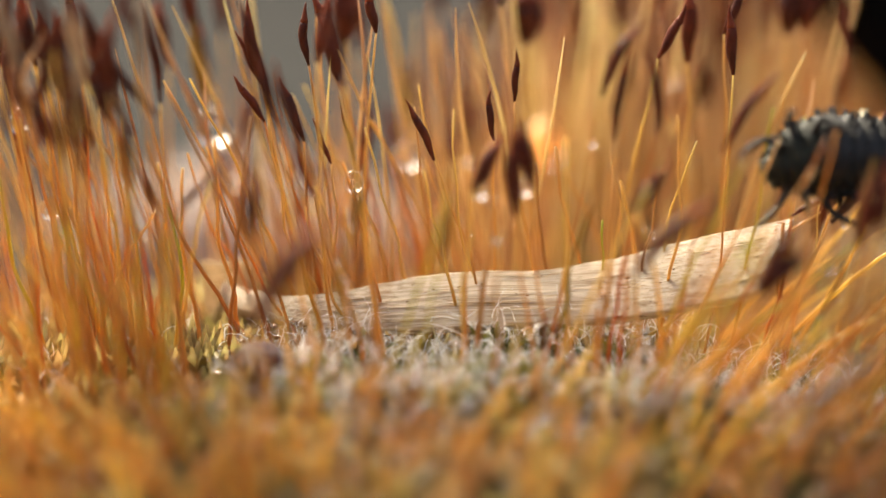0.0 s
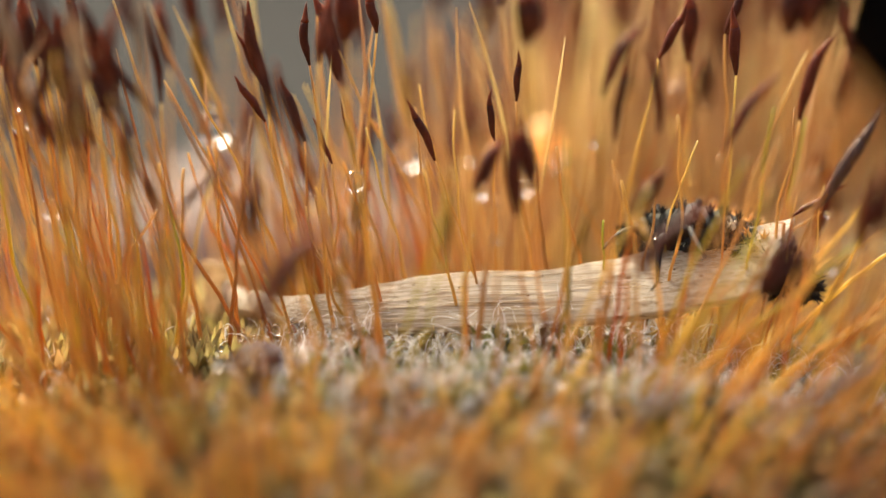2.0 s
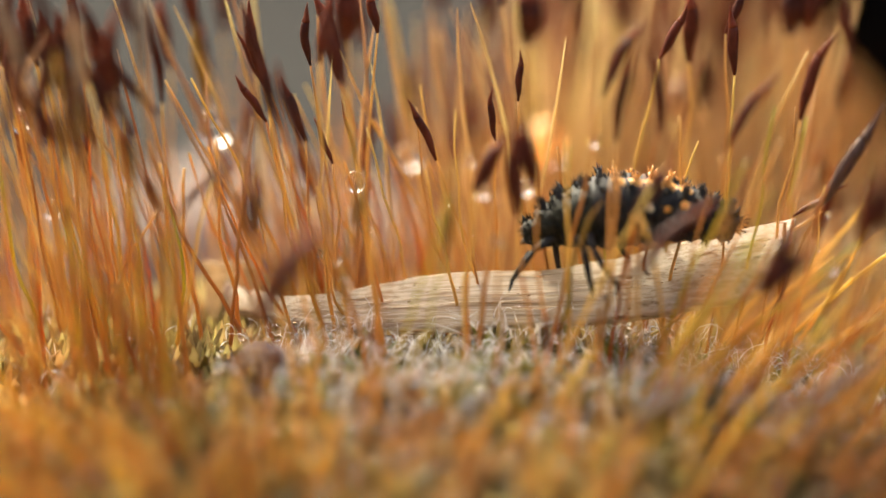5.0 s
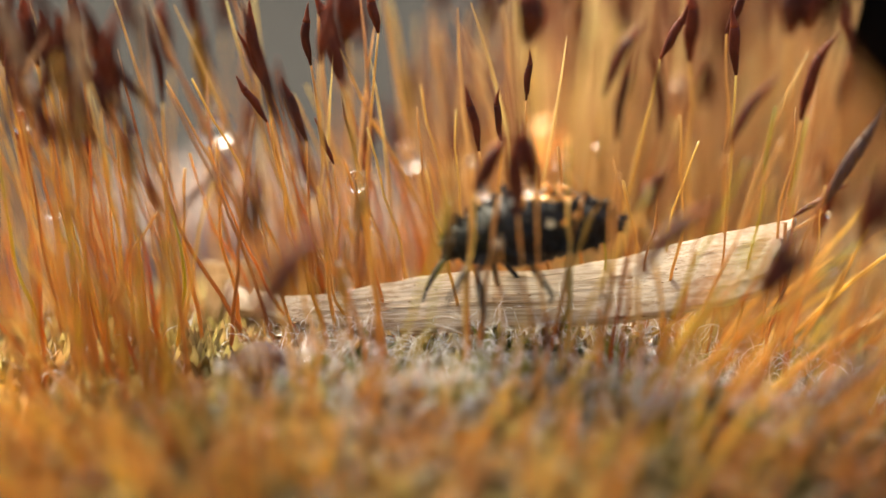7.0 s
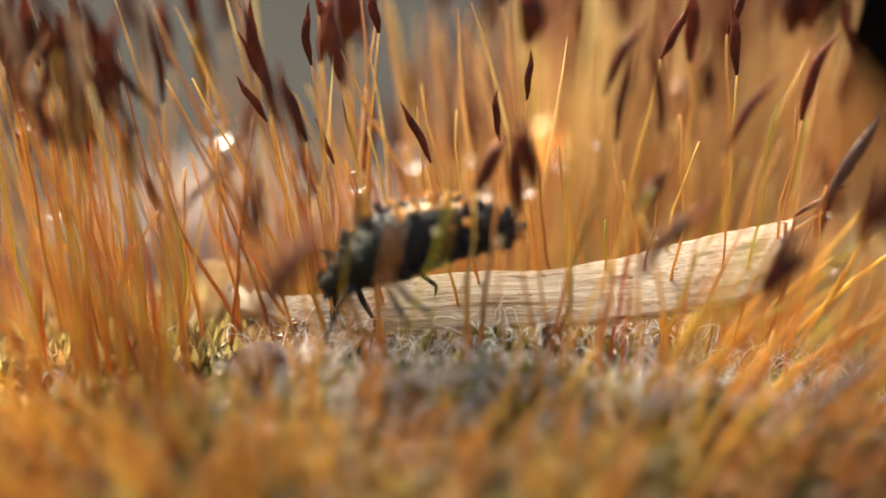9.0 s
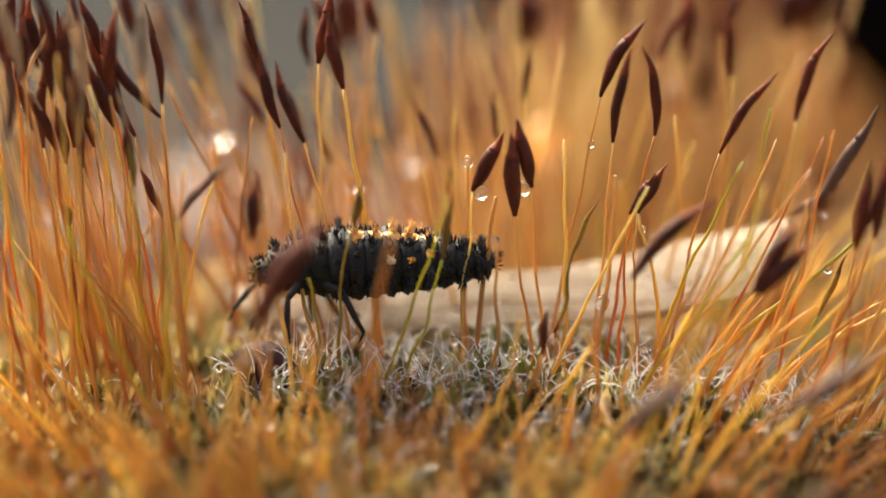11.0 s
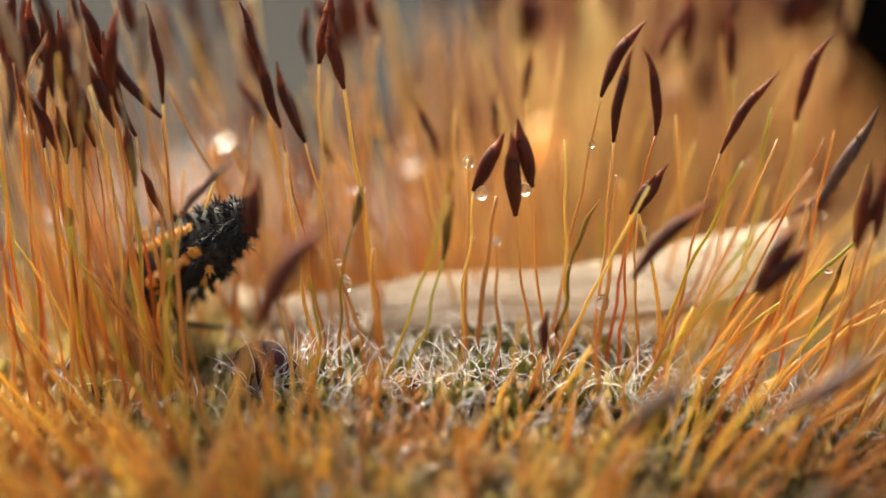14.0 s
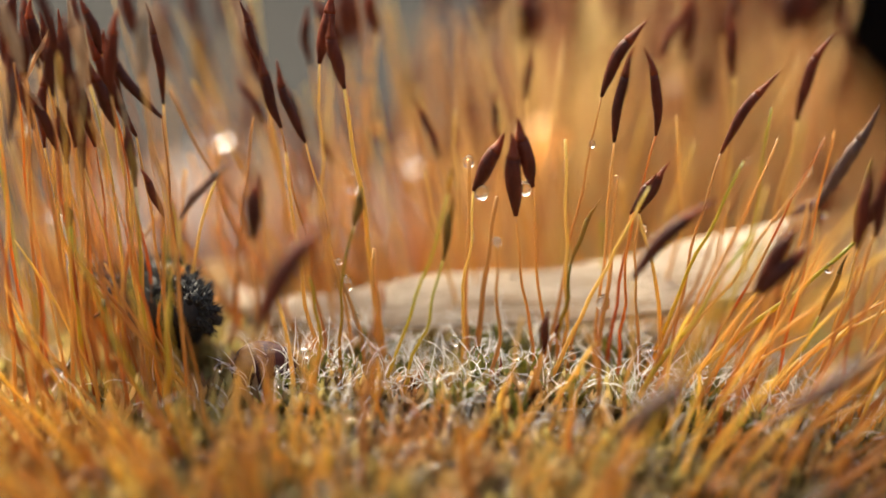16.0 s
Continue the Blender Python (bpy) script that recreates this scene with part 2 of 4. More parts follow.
def cushion_base():
    verts, faces = [], []
    xs = [-47 + 1.0 * i for i in range(95)]
    ys = [-46 + 1.0 * i for i in range(127)]
    for yy in ys:
        for xx in xs:
            verts.append((xx, yy, ground(xx, yy) - 0.35))
    n = len(xs)
    for i in range(len(ys) - 1):
        for j in range(n - 1):
            a = i * n + j
            faces.append((a, a + 1, a + n + 1, a + n))
    me = mesh_of("moss_cushion", verts, faces, SOIL)
    return tagged(new("moss_cushion", me), "low brownish green moss cushion with silver hair points", "moss", kind="stuff")


cushion = cushion_base()


def moss_leaves(rng):
    """Rosettes of keeled leaves, each drawn out into a silver hair."""
    lv, lf, hv, hf = [], [], [], []
    y = -30.0
    while y < 26:
        near = -14 < y < 4
        x = -24.0
        while x < 25:
            step = 0.75 if near else 1.1
            cx, cy = x + rng.uniform(-0.4, 0.4), y + rng.uniform(-0.4, 0.4)
            cz = ground(cx, cy) - 0.1
            size = rng.uniform(0.9, 1.7)
            for k in range(9):
                a = k * 2.4 + rng.uniform(-0.3, 0.3)
                up = rng.uniform(0.25, 1.3)
                out = Vector((math.cos(a) * math.cos(up), math.sin(a) * math.cos(up), math.sin(up)))
                side = Vector((-math.sin(a), math.cos(a), 0))
                keel = out.cross(side)
                ln, w = size * rng.uniform(0.8, 1.3), rng.uniform(0.17, 0.32)
                root = Vector((cx, cy, cz))
                s = len(lv)
                m1, m2, tip = root + out * ln * 0.35, root + out * ln * 0.75 + Vector((0, 0, 0.08)), root + out * ln + Vector((0, 0, 0.2))
                lv.extend(tuple(p) for p in (root, m1 + side * w - keel * 0.08, m1 + keel * 0.05, m1 - side * w - keel * 0.08,
                                             m2 + side * w * 0.7 - keel * 0.08, m2 + keel * 0.04, m2 - side * w * 0.7 - keel * 0.08, tip))
                lf.extend([(s, s + 1, s + 2), (s, s + 2, s + 3), (s + 1, s + 4, s + 5, s + 2), (s + 2, s + 5, s + 6, s + 3), (s + 4, s + 7, s + 5), (s + 5, s + 7, s + 6)])
                tuft = noise.noise(Vector((cx * 0.8, cy * 0.8, 21.0)))
                belt = smooth(-10.5, -8.5, cx) * (1 - smooth(18, 21, cx)) * smooth(-10, -7, cy) * (1 - smooth(1, 3, cy))
                if rng.random() < 0.02 + belt * (0.36 if tuft > 0.12 else 0.02) + (0.24 if -2.5 < cy < -0.6 and -9 < cx < 18 else 0):
                    hl = rng.uniform(0.6, 1.7) if cy > -2.8 else rng.uniform(1.0, 2.9)
                    way = (out * 0.6 + Vector((0, 0, 0.8))).normalized()
                    turn = Vector((rng.uniform(-1, 1), rng.uniform(-1, 1), rng.uniform(-0.8, 0.5)))
                    line, at, dirn = [tip], tip, way
                    for q in range(7):
                        dirn = (dirn + turn * 0.42 + Vector((rng.uniform(-1, 1), rng.uniform(-1, 1), rng.uniform(-1, 1))) * 0.12).normalized()
                        at = at + dirn * (hl / 7)
                        line.append(at)
                    tube(line, [0.028, 0.028, 0.027, 0.025, 0.022, 0.018, 0.012, 0.003], 3, verts=hv, faces=hf)
            x += step
        y += 0.75 if near else 1.1
    leaves = part("leaves", mesh_of("leaves", lv, lf, LEAF), cushion, "olive green keeled moss leaves")
    hairs = part("hair_points", mesh_of("hair_points", hv, hf, HAIR), cushion, "silvery white hair points")
    tagged(leaves, kind="stuff")
    tagged(hairs, kind="stuff")


moss_leaves(random.Random(5))


def moss_shoots(rng):
    """Single shoots that stand out of the carpet, leaf by leaf."""
    leaves, hairs = [], []
    for i in range(4):
        ln, w = 1.2 + 0.25 * i, 0.24 + 0.03 * (i % 2)
        verts, faces = [], []
        for s, half in ((0, 0.4), (0.3, 1.0), (0.6, 0.9), (0.85, 0.45)):
            x, z = s * ln, 0.25 * s * s
            verts.extend([(x, -w * half, z + 0.09 * half), (x, 0, z), (x, w * half, z + 0.09 * half),
                          (x, w * half * 0.9, z + 0.06 * half), (x, 0, z - 0.05), (x, -w * half * 0.9, z + 0.06 * half)])
        verts.append((ln, 0, 0.27))
        for q in range(3):
            for k in range(6):
                faces.append((q * 6 + k, q * 6 + (k + 1) % 6, q * 6 + 6 + (k + 1) % 6, q * 6 + 6 + k))
        faces.extend((18 + k, 18 + (k + 1) % 6, 24) for k in range(6))
        leaves.append((mesh_of("leaf", verts, faces, SHOOT_LEAF), ln))
        line, at, d = [], Vector((0, 0, 0)), Vector((1, 0, 0.3)).normalized()
        turn = Vector((rng.uniform(-0.4, 0.2), rng.uniform(-0.8, 0.8), rng.uniform(-0.5, 0.5)))
        for q in range(9):
            line.append(at)
            d = (d + turn * 0.25).normalized()
            at = at + d * (1.0 + 0.3 * i) / 8
        hairs.append(mesh_of("hair_point", *tube(line, [0.024, 0.023, 0.022, 0.02, 0.018, 0.015, 0.012, 0.008, 0.003], 5), HAIR))
    for i in range(40):
        x, y = rng.uniform(-9, 14), rng.uniform(-8.5, -1.5)
        root = new("moss_shoot")
        root.empty_display_size = 0.001
        root.location = Vector((x, y, ground(x, y) + 0.1)) * MM
        tagged(root, "olive green moss shoot with silver hair points", "moss shoot", "moss shoots")
        for k in range(8):
            me, ln = rng.choice(leaves)
            turn = pose(0, 0, 0, rng.uniform(-15, 15), -rng.uniform(25, 75), k * 137 + rng.uniform(-15, 15))
            leaf = part("leaf", me, root, at=Matrix.Translation((0, 0, k * 0.03 * MM)) @ turn)
            part("hair_point", rng.choice(hairs), leaf, at=Matrix.Translation(Vector((ln * 0.97, 0, 0.26)) * MM) @ pose(0, 0, 0, rng.uniform(0, 360)))


moss_shoots(random.Random(31))


# ---- sporophytes ----
LOOKS = {
    "ripe": (SETA, CAPSULE, BEAK, "slender orange moss stalk with a dark maroon beaked capsule", "ripe moss stalks"),
    "red": (SETA_RED, CAPSULE, BEAK, "red-brown moss stalk with a dark maroon beaked capsule", "ripe moss stalks"),
    "straw": (SETA_STRAW, CAPSULE, BEAK, "straw-yellow moss stalk with a dark maroon beaked capsule", "ripe moss stalks"),
    "pale": (SETA_STRAW, CAPSULE_PALE, CAPSULE_PALE, "straw-yellow moss stalk with a greyish dry capsule", "old moss stalks"),
    "husk": (SETA_STRAW, HUSK, HUSK, "straw-yellow moss stalk with an empty cream-coloured husk", "old moss stalks"),
    "drop_glow": (SETA_STRAW, DROP_GLOW, DROP_GLOW, "straw-yellow moss stalk with a plump pale gold body painted as a drop's sun glow", "unripe moss stalks"),
    "green": (SETA_GREEN, CAPSULE_GREEN, CAPSULE_GREEN, "olive moss stalk with a narrow unripe capsule", "unripe moss stalks"),
    "bare": (SETA_STRAW, None, None, "bare straw-yellow moss stalk that lost its capsule", "bare moss stalks"),
    "bare_orange": (SETA, None, None, "bare orange moss stalk without a capsule", "bare moss stalks"),
    "bare_red": (SETA_RED, None, None, "bare red-brown moss stalk without a capsule", "bare moss stalks"),
    "bare_green": (SETA_GREEN, None, None, "bare olive moss stalk without a capsule", "bare moss stalks"),
}
DROP = None


def drop_mesh():
    global DROP
    if DROP is None:
        bm = bmesh.new()
        bmesh.ops.create_uvsphere(bm, u_segments=20, v_segments=14, radius=MM)
        for v in bm.verts:
            if v.co.z > 0:
                v.co.z *= 1.25
        DROP = bpy.data.meshes.new("water_drop")
        bm.to_mesh(DROP)
        bm.free()
        DROP.materials.append(WATER)
        DROP.shade_smooth()
    return DROP


def sporophyte(look_of, x, y, nx, nz, tx=None, tz=None, dy=0.0, bow=0.0, r=0.085, cap=0.33, curl=0.0, drops=()):
    """A stalk from its foot (x, y) to its neck (nx, nz), with a capsule from there to its tip (tx, tz).
    dy: how far the neck stands behind the foot. bow: sideways belly of the stalk. drops: (share of the height, radius, aside)."""
    seta_mat, cap_mat, beak_mat, label, group = LOOKS[look_of]
    gz = ground(x, y)
    root = new("moss_sporophyte")
    root.empty_display_size = 0.002
    root.location = Vector((x, y, gz)) * MM
    tagged(root, label, "moss stalk", group)
    neck = Vector((nx - x, dy, nz - gz))
    end = neck
    mid = neck * 0.5 + Vector((bow * 2 + 0.09 * neck.z * noise.noise(Vector((x * 4.3, y * 2.7, 6.0))), 0, 0))
    pts = arc((0, 0, -0.4), mid, neck, 14)
    for i, p in enumerate(pts):
        p.x += 0.34 * noise.noise(Vector((x * 3, y, i * 0.35))) * min(1, i / 4, (13 - i) / 4)
        p.y += 0.26 * noise.noise(Vector((x * 3, y + 9, i * 0.35))) * min(1, i / 4, (13 - i) / 4)
    pts[-1] = end.copy()
    radii = [r * (1.12 - 0.6 * i / 13) * (1 + 0.08 * noise.noise(Vector((x, y * 3, i * 0.9)))) for i in range(14)]
    if tx is None:
        radii[-2] *= 1.25
        radii[-1] *= 1.15
    part("seta", mesh_of("seta", *tube(pts, radii, 8), seta_mat), root)
    if cap_mat and tx is not None:
        tip = Vector((tx - x, dy, tz - gz))
        way = tip - neck
        across = Vector((way.z, 0, -way.x)).normalized()
        curl = curl * 1.5 + 0.05 * noise.noise(Vector((x * 7, y * 7, 1.0)))
        line = arc(neck, neck + way * 0.58 + across * curl * way.length, tip, 21)
        for i, p in enumerate(line):
            p += across * 0.035 * math.sin(i * 0.5 + x * 9) * min(1, i / 6)
        cap *= 0.67
        shape = [0.3, 0.4, 0.54, 0.68, 0.8, 0.89, 0.95, 0.99, 1.0, 1.0, 0.98, 0.95, 0.9, 0.84]
        lumps = [cap * s * (1 + 0.12 * noise.noise(Vector((x * 5, y, i * 0.7)))) for i, s in enumerate(shape)]
        body = part("capsule", mesh_of("capsule", *tube(line[:14], lumps, 12, 0.9), cap_mat), root)
        lid = [0.93, 0.72, 0.58, 0.47, 0.37, 0.27, 0.18, 0.07]
        part("beak", mesh_of("beak", *tube(line[13:], [cap * s for s in lid], 10), beak_mat), body)
    for share, size, aside in drops:
        p = pts[min(13, int(share * 13))]
        d = part("water_drop", drop_mesh(), root, "clear hanging dew drop")
        d.matrix_basis = Matrix.Translation((p + Vector((aside, -r * 0.5, -size * 0.3))) * MM) @ Matrix.Scale(size, 4)
    return root


sporophyte('straw', 9.8, -4.2, 12.27, 9.80, 14.90, 13.55, bow=-0.2, cap=0.34, curl=-0.08)
tapped_stalk = sporophyte('straw', 12.1, 2.1, 12.97, 11.60, 12.82, 14.80, bow=0.2, cap=0.36)
sporophyte('ripe', 12.3, 3.6, 12.49, 13.09, 13.54, 15.50, bow=-0.0, cap=0.30)
sporophyte('straw', 6.3, 3.3, 9.54, 12.01, 10.79, 14.54, bow=0.3, cap=0.33, curl=0.03)
sporophyte('ripe', 10.8, 5.2, 10.88, 11.37, 11.00, 14.99, bow=0.1, cap=0.48)
sporophyte('straw', 4.2, -3.5, 7.00, 12.20, 9.07, 15.71, bow=0.1, cap=0.42, curl=-0.10, drops=((0.86, 0.16, 0.05),))
sporophyte('straw', 6.5, -4.1, 7.55, 10.28, 8.45, 14.65, cap=0.36, curl=-0.05)
sporophyte('red', 7.0, -4.0, 9.40, 10.57, 8.85, 14.60, bow=-0.3, cap=0.36, curl=0.10)
sporophyte('straw', 8.8, -4.9, 8.65, 7.25, 9.95, 9.61, bow=0.0, cap=0.30, drops=((0.98, 0.18, 0.25),))
sporophyte('red', 7.6, -4.9, 8.27, 7.20, 9.40, 9.13, bow=-0.0, cap=0.26)
pushed_stalk = sporophyte('straw', 13.8, -0.4, 15.72, 10.24, 17.39, 14.31, cap=0.38, curl=-0.08)
trodden_stalk = sporophyte('pale', 12.6, -1.5, 16.34, 6.26, 19.38, 11.24, bow=0.3, cap=0.46, drops=((1, 0.14, 0.6),))
sporophyte('red', 13.6, -0.9, 15.41, 5.96, 17.86, 7.42, bow=0.2, cap=0.22)
sporophyte('green', 8.6, -5.3, 18.19, 6.05, 18.94, 9.89, bow=0.5, r=0.15, cap=0.46, drops=((0.86, 0.22, 0.1),))
sporophyte('ripe', 15.8, -5.1, 18.64, 6.72, 19.77, 8.89, bow=0.1, cap=0.40)
sporophyte('green', 13.6, -4.7, 16.65, 2.45, 17.89, 5.33, bow=0.1, r=0.11, cap=0.20)
nodding_stalk = sporophyte('straw', 5.0, 1.8, 3.20, 10.47, 3.32, 12.83, bow=-0.2, cap=0.24)
shaken_stalk = sporophyte('ripe', 2.5, 1.3, 2.30, 8.79, 2.15, 11.24, bow=0.1, cap=0.24, curl=-0.06)
bumped_stalk = sporophyte('ripe', 2.6, 1.1, -0.35, 7.95, -1.65, 10.76, bow=0.1, cap=0.28, curl=0.04)
sporophyte('straw', -3.5, 2.6, -2.92, 13.40, -3.40, 15.52, bow=-0.2, cap=0.34, drops=((0.42, 0.33, 0),))
sporophyte('straw', -4.8, 2.2, -5.90, 12.03, -5.97, 14.92, bow=0.2, cap=0.30, curl=-0.08)
sporophyte('ripe', -2.2, -3.4, -4.35, 12.54, -5.02, 15.97, bow=-0.2, r=0.14, cap=0.42, curl=-0.04)
sporophyte('straw', -4.6, -1.6, -5.47, 13.21, -4.80, 16.62, bow=-0.1, cap=0.48)
sporophyte('straw', 1.7, 3.4, -4.66, 12.42, -5.73, 15.02, bow=-0.1, cap=0.45)
sporophyte('red', -1.6, 4.0, -4.61, 10.90, -5.37, 13.80, bow=0.2, cap=0.42)
sporophyte('ripe', -1.6, 1.9, -3.81, 7.32, -4.61, 10.69, bow=0.1, cap=0.12)
sporophyte('ripe', -4.6, -3.9, -7.15, 10.90, -8.02, 14.41, bow=-0.0, cap=0.38, curl=-0.08)
sporophyte('straw', -3.6, -4.1, -6.07, 10.28, -7.35, 14.05, bow=-0.2, cap=0.33, curl=-0.06)
sporophyte('red', -5.1, 1.6, -7.85, 9.61, -9.27, 11.72, bow=-0.0, cap=0.27)
sporophyte('red', -4.9, 2.9, -7.71, 10.57, -8.61, 14.90, bow=0.2, cap=0.42, curl=-0.08)
sporophyte('ripe', -5.4, 3.0, -7.99, 10.93, -9.16, 13.45, bow=0.1, cap=0.22)
sporophyte('ripe', -4.6, 1.3, -6.10, 8.79, -7.17, 11.79, bow=-0.3, cap=0.28)
sporophyte('ripe', -4.8, -1.0, -7.98, 12.72, -8.98, 15.97, bow=-0.2, cap=0.30)
sporophyte('straw', -4.1, 1.0, -4.90, 7.83, -5.72, 9.99, bow=-0.2, cap=0.20)
sporophyte('ripe', -11.2, -3.8, -12.42, 11.34, -15.02, 15.32, bow=-0.1, cap=0.36, curl=-0.12)
sporophyte('ripe', -11.3, -1.4, -12.39, 11.30, -13.21, 15.97, bow=-0.1, cap=0.30, curl=0.04)
sporophyte('ripe', -12.2, -3.3, -13.56, 10.34, -15.81, 15.56, cap=0.38, curl=-0.03)
sporophyte('straw', -12.9, -3.9, -14.45, 10.90, -15.65, 14.05, bow=0.2, cap=0.44)
sporophyte('ripe', -14.1, -4.4, -15.85, 9.20, -16.65, 13.45, bow=0.2, cap=0.36, curl=0.03)
sporophyte('ripe', -14.9, -4.2, -17.04, 9.94, -18.54, 12.97, bow=0.1, cap=0.36, curl=0.06)
sporophyte('ripe', -15.3, -4.1, -17.59, 10.04, -17.39, 14.17, bow=0.1, cap=0.34, curl=-0.06)
sporophyte('husk', -15.1, -4.2, -17.21, 10.76, -18.59, 13.09, bow=-0.2, cap=0.25, curl=0.02)
sporophyte('husk', -15.9, -3.3, -18.39, 12.97, -17.34, 15.32, bow=0.2, cap=0.16)
sporophyte('ripe', -15.0, -0.8, -16.68, 11.22, -17.38, 15.08, bow=-0.2, cap=0.38)
sporophyte('ripe', -14.6, -1.6, -16.19, 10.92, -16.99, 15.73, bow=0.2, cap=0.40, curl=-0.05)
sporophyte('red', -14.5, -4.1, -16.22, 10.04, -16.40, 13.45, bow=0.2, cap=0.38)
sporophyte('husk', -14.1, -4.3, -15.57, 12.99, -16.52, 16.83, bow=0.1, cap=0.38)
sporophyte('husk', -13.0, -5.0, -13.77, 10.71, -14.32, 12.99, bow=-0.3, cap=0.20)
sporophyte('ripe', -15.8, 0.3, -17.90, 12.49, -18.78, 15.14, bow=-0.2, cap=0.33)
sporophyte('ripe', -13.8, -0.8, -15.13, 10.98, -15.00, 14.59, bow=-0.3, cap=0.36)
sporophyte('pale', -16.3, -7.3, -19.06, 11.23, -18.74, 15.04, bow=0.1, cap=0.36)
sporophyte('green', -12.8, -6.0, -13.53, 8.78, -13.78, 11.05, bow=-0.2, cap=0.26)
sporophyte('red', -11.8, -4.3, -12.36, 6.90, -13.36, 9.19, bow=-0.2, cap=0.28)
sporophyte('green', -15.6, -5.5, -16.42, 6.84, -16.66, 8.03, bow=-0.2, r=0.14, cap=0.30)
sporophyte('straw', -7.7, 8.4, -11.08, 11.79, -11.46, 14.70, bow=0.2, cap=0.50)
sporophyte('green', -9.2, 7.5, -10.58, 8.64, -11.21, 12.76, bow=-0.2, cap=0.45, drops=((0.97, 0.8, 0.3),))
sporophyte('bare_orange', -8.6, -0.6, -10.05, 9.36, bow=-0.5, r=0.10)
sporophyte('bare_orange', -7.8, -0.9, -12.98, 9.38, bow=-0.7, r=0.10)
sporophyte('bare', -11.1, -0.2, -12.53, 8.21, bow=-0.2, r=0.10)
sporophyte('bare_orange', -10.3, -0.8, -11.44, 8.12, bow=-0.6, r=0.10)
sporophyte('bare_orange', -13.6, -0.8, -15.12, 9.34, bow=-0.2, r=0.10)
sporophyte('bare', -15.7, -3.3, -16.85, 5.43, bow=0.8, r=0.10)
sporophyte('bare_orange', -14.3, -3.6, -14.97, 4.55, bow=0.5, r=0.10)
sporophyte('bare_red', -13.0, -3.3, -13.95, 5.21, bow=-0.5, r=0.10)
sporophyte('bare_green', -17.2, -1.1, -19.70, 9.42, bow=-0.4, r=0.10)
sporophyte('bare', -15.5, -1.1, -12.52, 6.44, bow=-0.6, r=0.10)
sporophyte('bare_orange', -11.0, -3.2, -10.08, 8.24, bow=-0.5, r=0.10)
sporophyte('bare_green', -12.3, -1.0, -12.34, 6.96, bow=0.8, r=0.10)
sporophyte('straw', 0.7, -4.7, 1.35, 8.21, 2.72, 10.90, cap=0.52, drops=((1, 0.31, 0.36),))
sporophyte('ripe', 4.2, -5.0, 3.22, 7.16, 3.05, 11.00, cap=0.56)
sporophyte('ripe', 4.7, -4.6, 3.97, 8.36, 3.25, 11.53, bow=-0.2, cap=0.52, drops=((1, 0.3, -0.36),))
sporophyte('bare', 1.3, -4.2, 2.40, 7.81, bow=-0.1, r=0.14)
sporophyte('bare', 5.0, -4.0, 5.40, 10.37, bow=0.2, r=0.10)
sporophyte('bare', 0.8, -3.6, 1.13, 9.31, bow=0.1, r=0.12, drops=((1, 0.26, 0),))
sporophyte('green', 4.7, -4.1, 5.65, 4.66, 6.95, 7.69, r=0.12, cap=0.17, curl=-0.04)
sporophyte('bare', 6.5, -4.2, 7.65, 8.75, bow=0.2, r=0.12, drops=((0.5, 0.33, -0.1), (1, 0.1, 0),))
sporophyte('bare_orange', -2.8, -4.3, -4.80, 4.90, bow=0.2, r=0.12, drops=((1, 0.14, 0.2), (0.86, 0.36, 0.1), (0.62, 0.2, 0.1), (0.5, 0.24, 0.1),))
sporophyte('bare_orange', -2.2, -4.2, -3.05, 5.42, bow=-0.2, r=0.14)
sporophyte('bare_orange', -5.2, 0.8, -7.64, 9.45, bow=-0.2, r=0.10)
sporophyte('bare', -4.8, -5.1, -6.92, 10.08, bow=-0.3, r=0.10)
sporophyte('bare_red', -4.6, 1.4, -5.98, 5.39, bow=-0.2, r=0.11)
sporophyte('bare', 5.1, 1.0, 4.12, 7.83, bow=0.1, r=0.10)
sporophyte('bare', -3.6, 4.2, -7.13, 7.86, bow=-0.1, r=0.10)
sporophyte('bare', -3.1, 1.7, -5.61, 6.60, bow=-0.3, r=0.10)
sporophyte('bare_orange', 9.1, 0.8, 7.90, 7.11, bow=0.1, r=0.12)
sporophyte('bare_orange', 9.8, -4.9, 8.65, 7.20, bow=0.1, r=0.11)
sporophyte('bare_orange', 8.8, 3.9, 5.43, 6.78, bow=0.1, r=0.11)
sporophyte('bare_orange', 6.9, 1.2, 5.02, 8.55, bow=-0.1, r=0.11)
sporophyte('bare', 4.8, 1.0, 2.90, 7.83, bow=0.1, r=0.11)
sporophyte('bare_orange', 9.9, -1.5, 11.01, 1.53, bow=0.1, r=0.13)
sporophyte('bare', 7.4, -1.3, 11.26, 2.01, bow=-0.2, r=0.10)
sporophyte('bare_red', 10.4, -0.5, 11.65, 2.30, bow=0.1, r=0.14)
sporophyte('bare_orange', 14.4, -0.6, 15.07, 5.58, bow=0.1, r=0.13)
sporophyte('red', 2.2, -5.9, 2.30, -0.58, 2.60, 0.91, bow=0.1, cap=0.14)
sporophyte('red', 5.0, -4.3, 5.00, 1.30, 5.13, 2.19, bow=0.1, cap=0.10)
sporophyte('bare_red', 5.6, -4.8, 5.85, 1.97, bow=-0.2, r=0.13)
sporophyte('ripe', -11.2, -15.0, -8.30, 4.50, -4.70, 10.10, bow=-0.0, r=0.20, cap=0.85, curl=-0.06)
sporophyte('green', -4.5, -6.4, -3.88, 7.11, -3.58, 8.90, bow=-0.3, cap=0.30)
sporophyte('bare', -3.6, 1.2, -3.92, 7.05, bow=-0.1, r=0.08, drops=((1, 0.46, 0),))
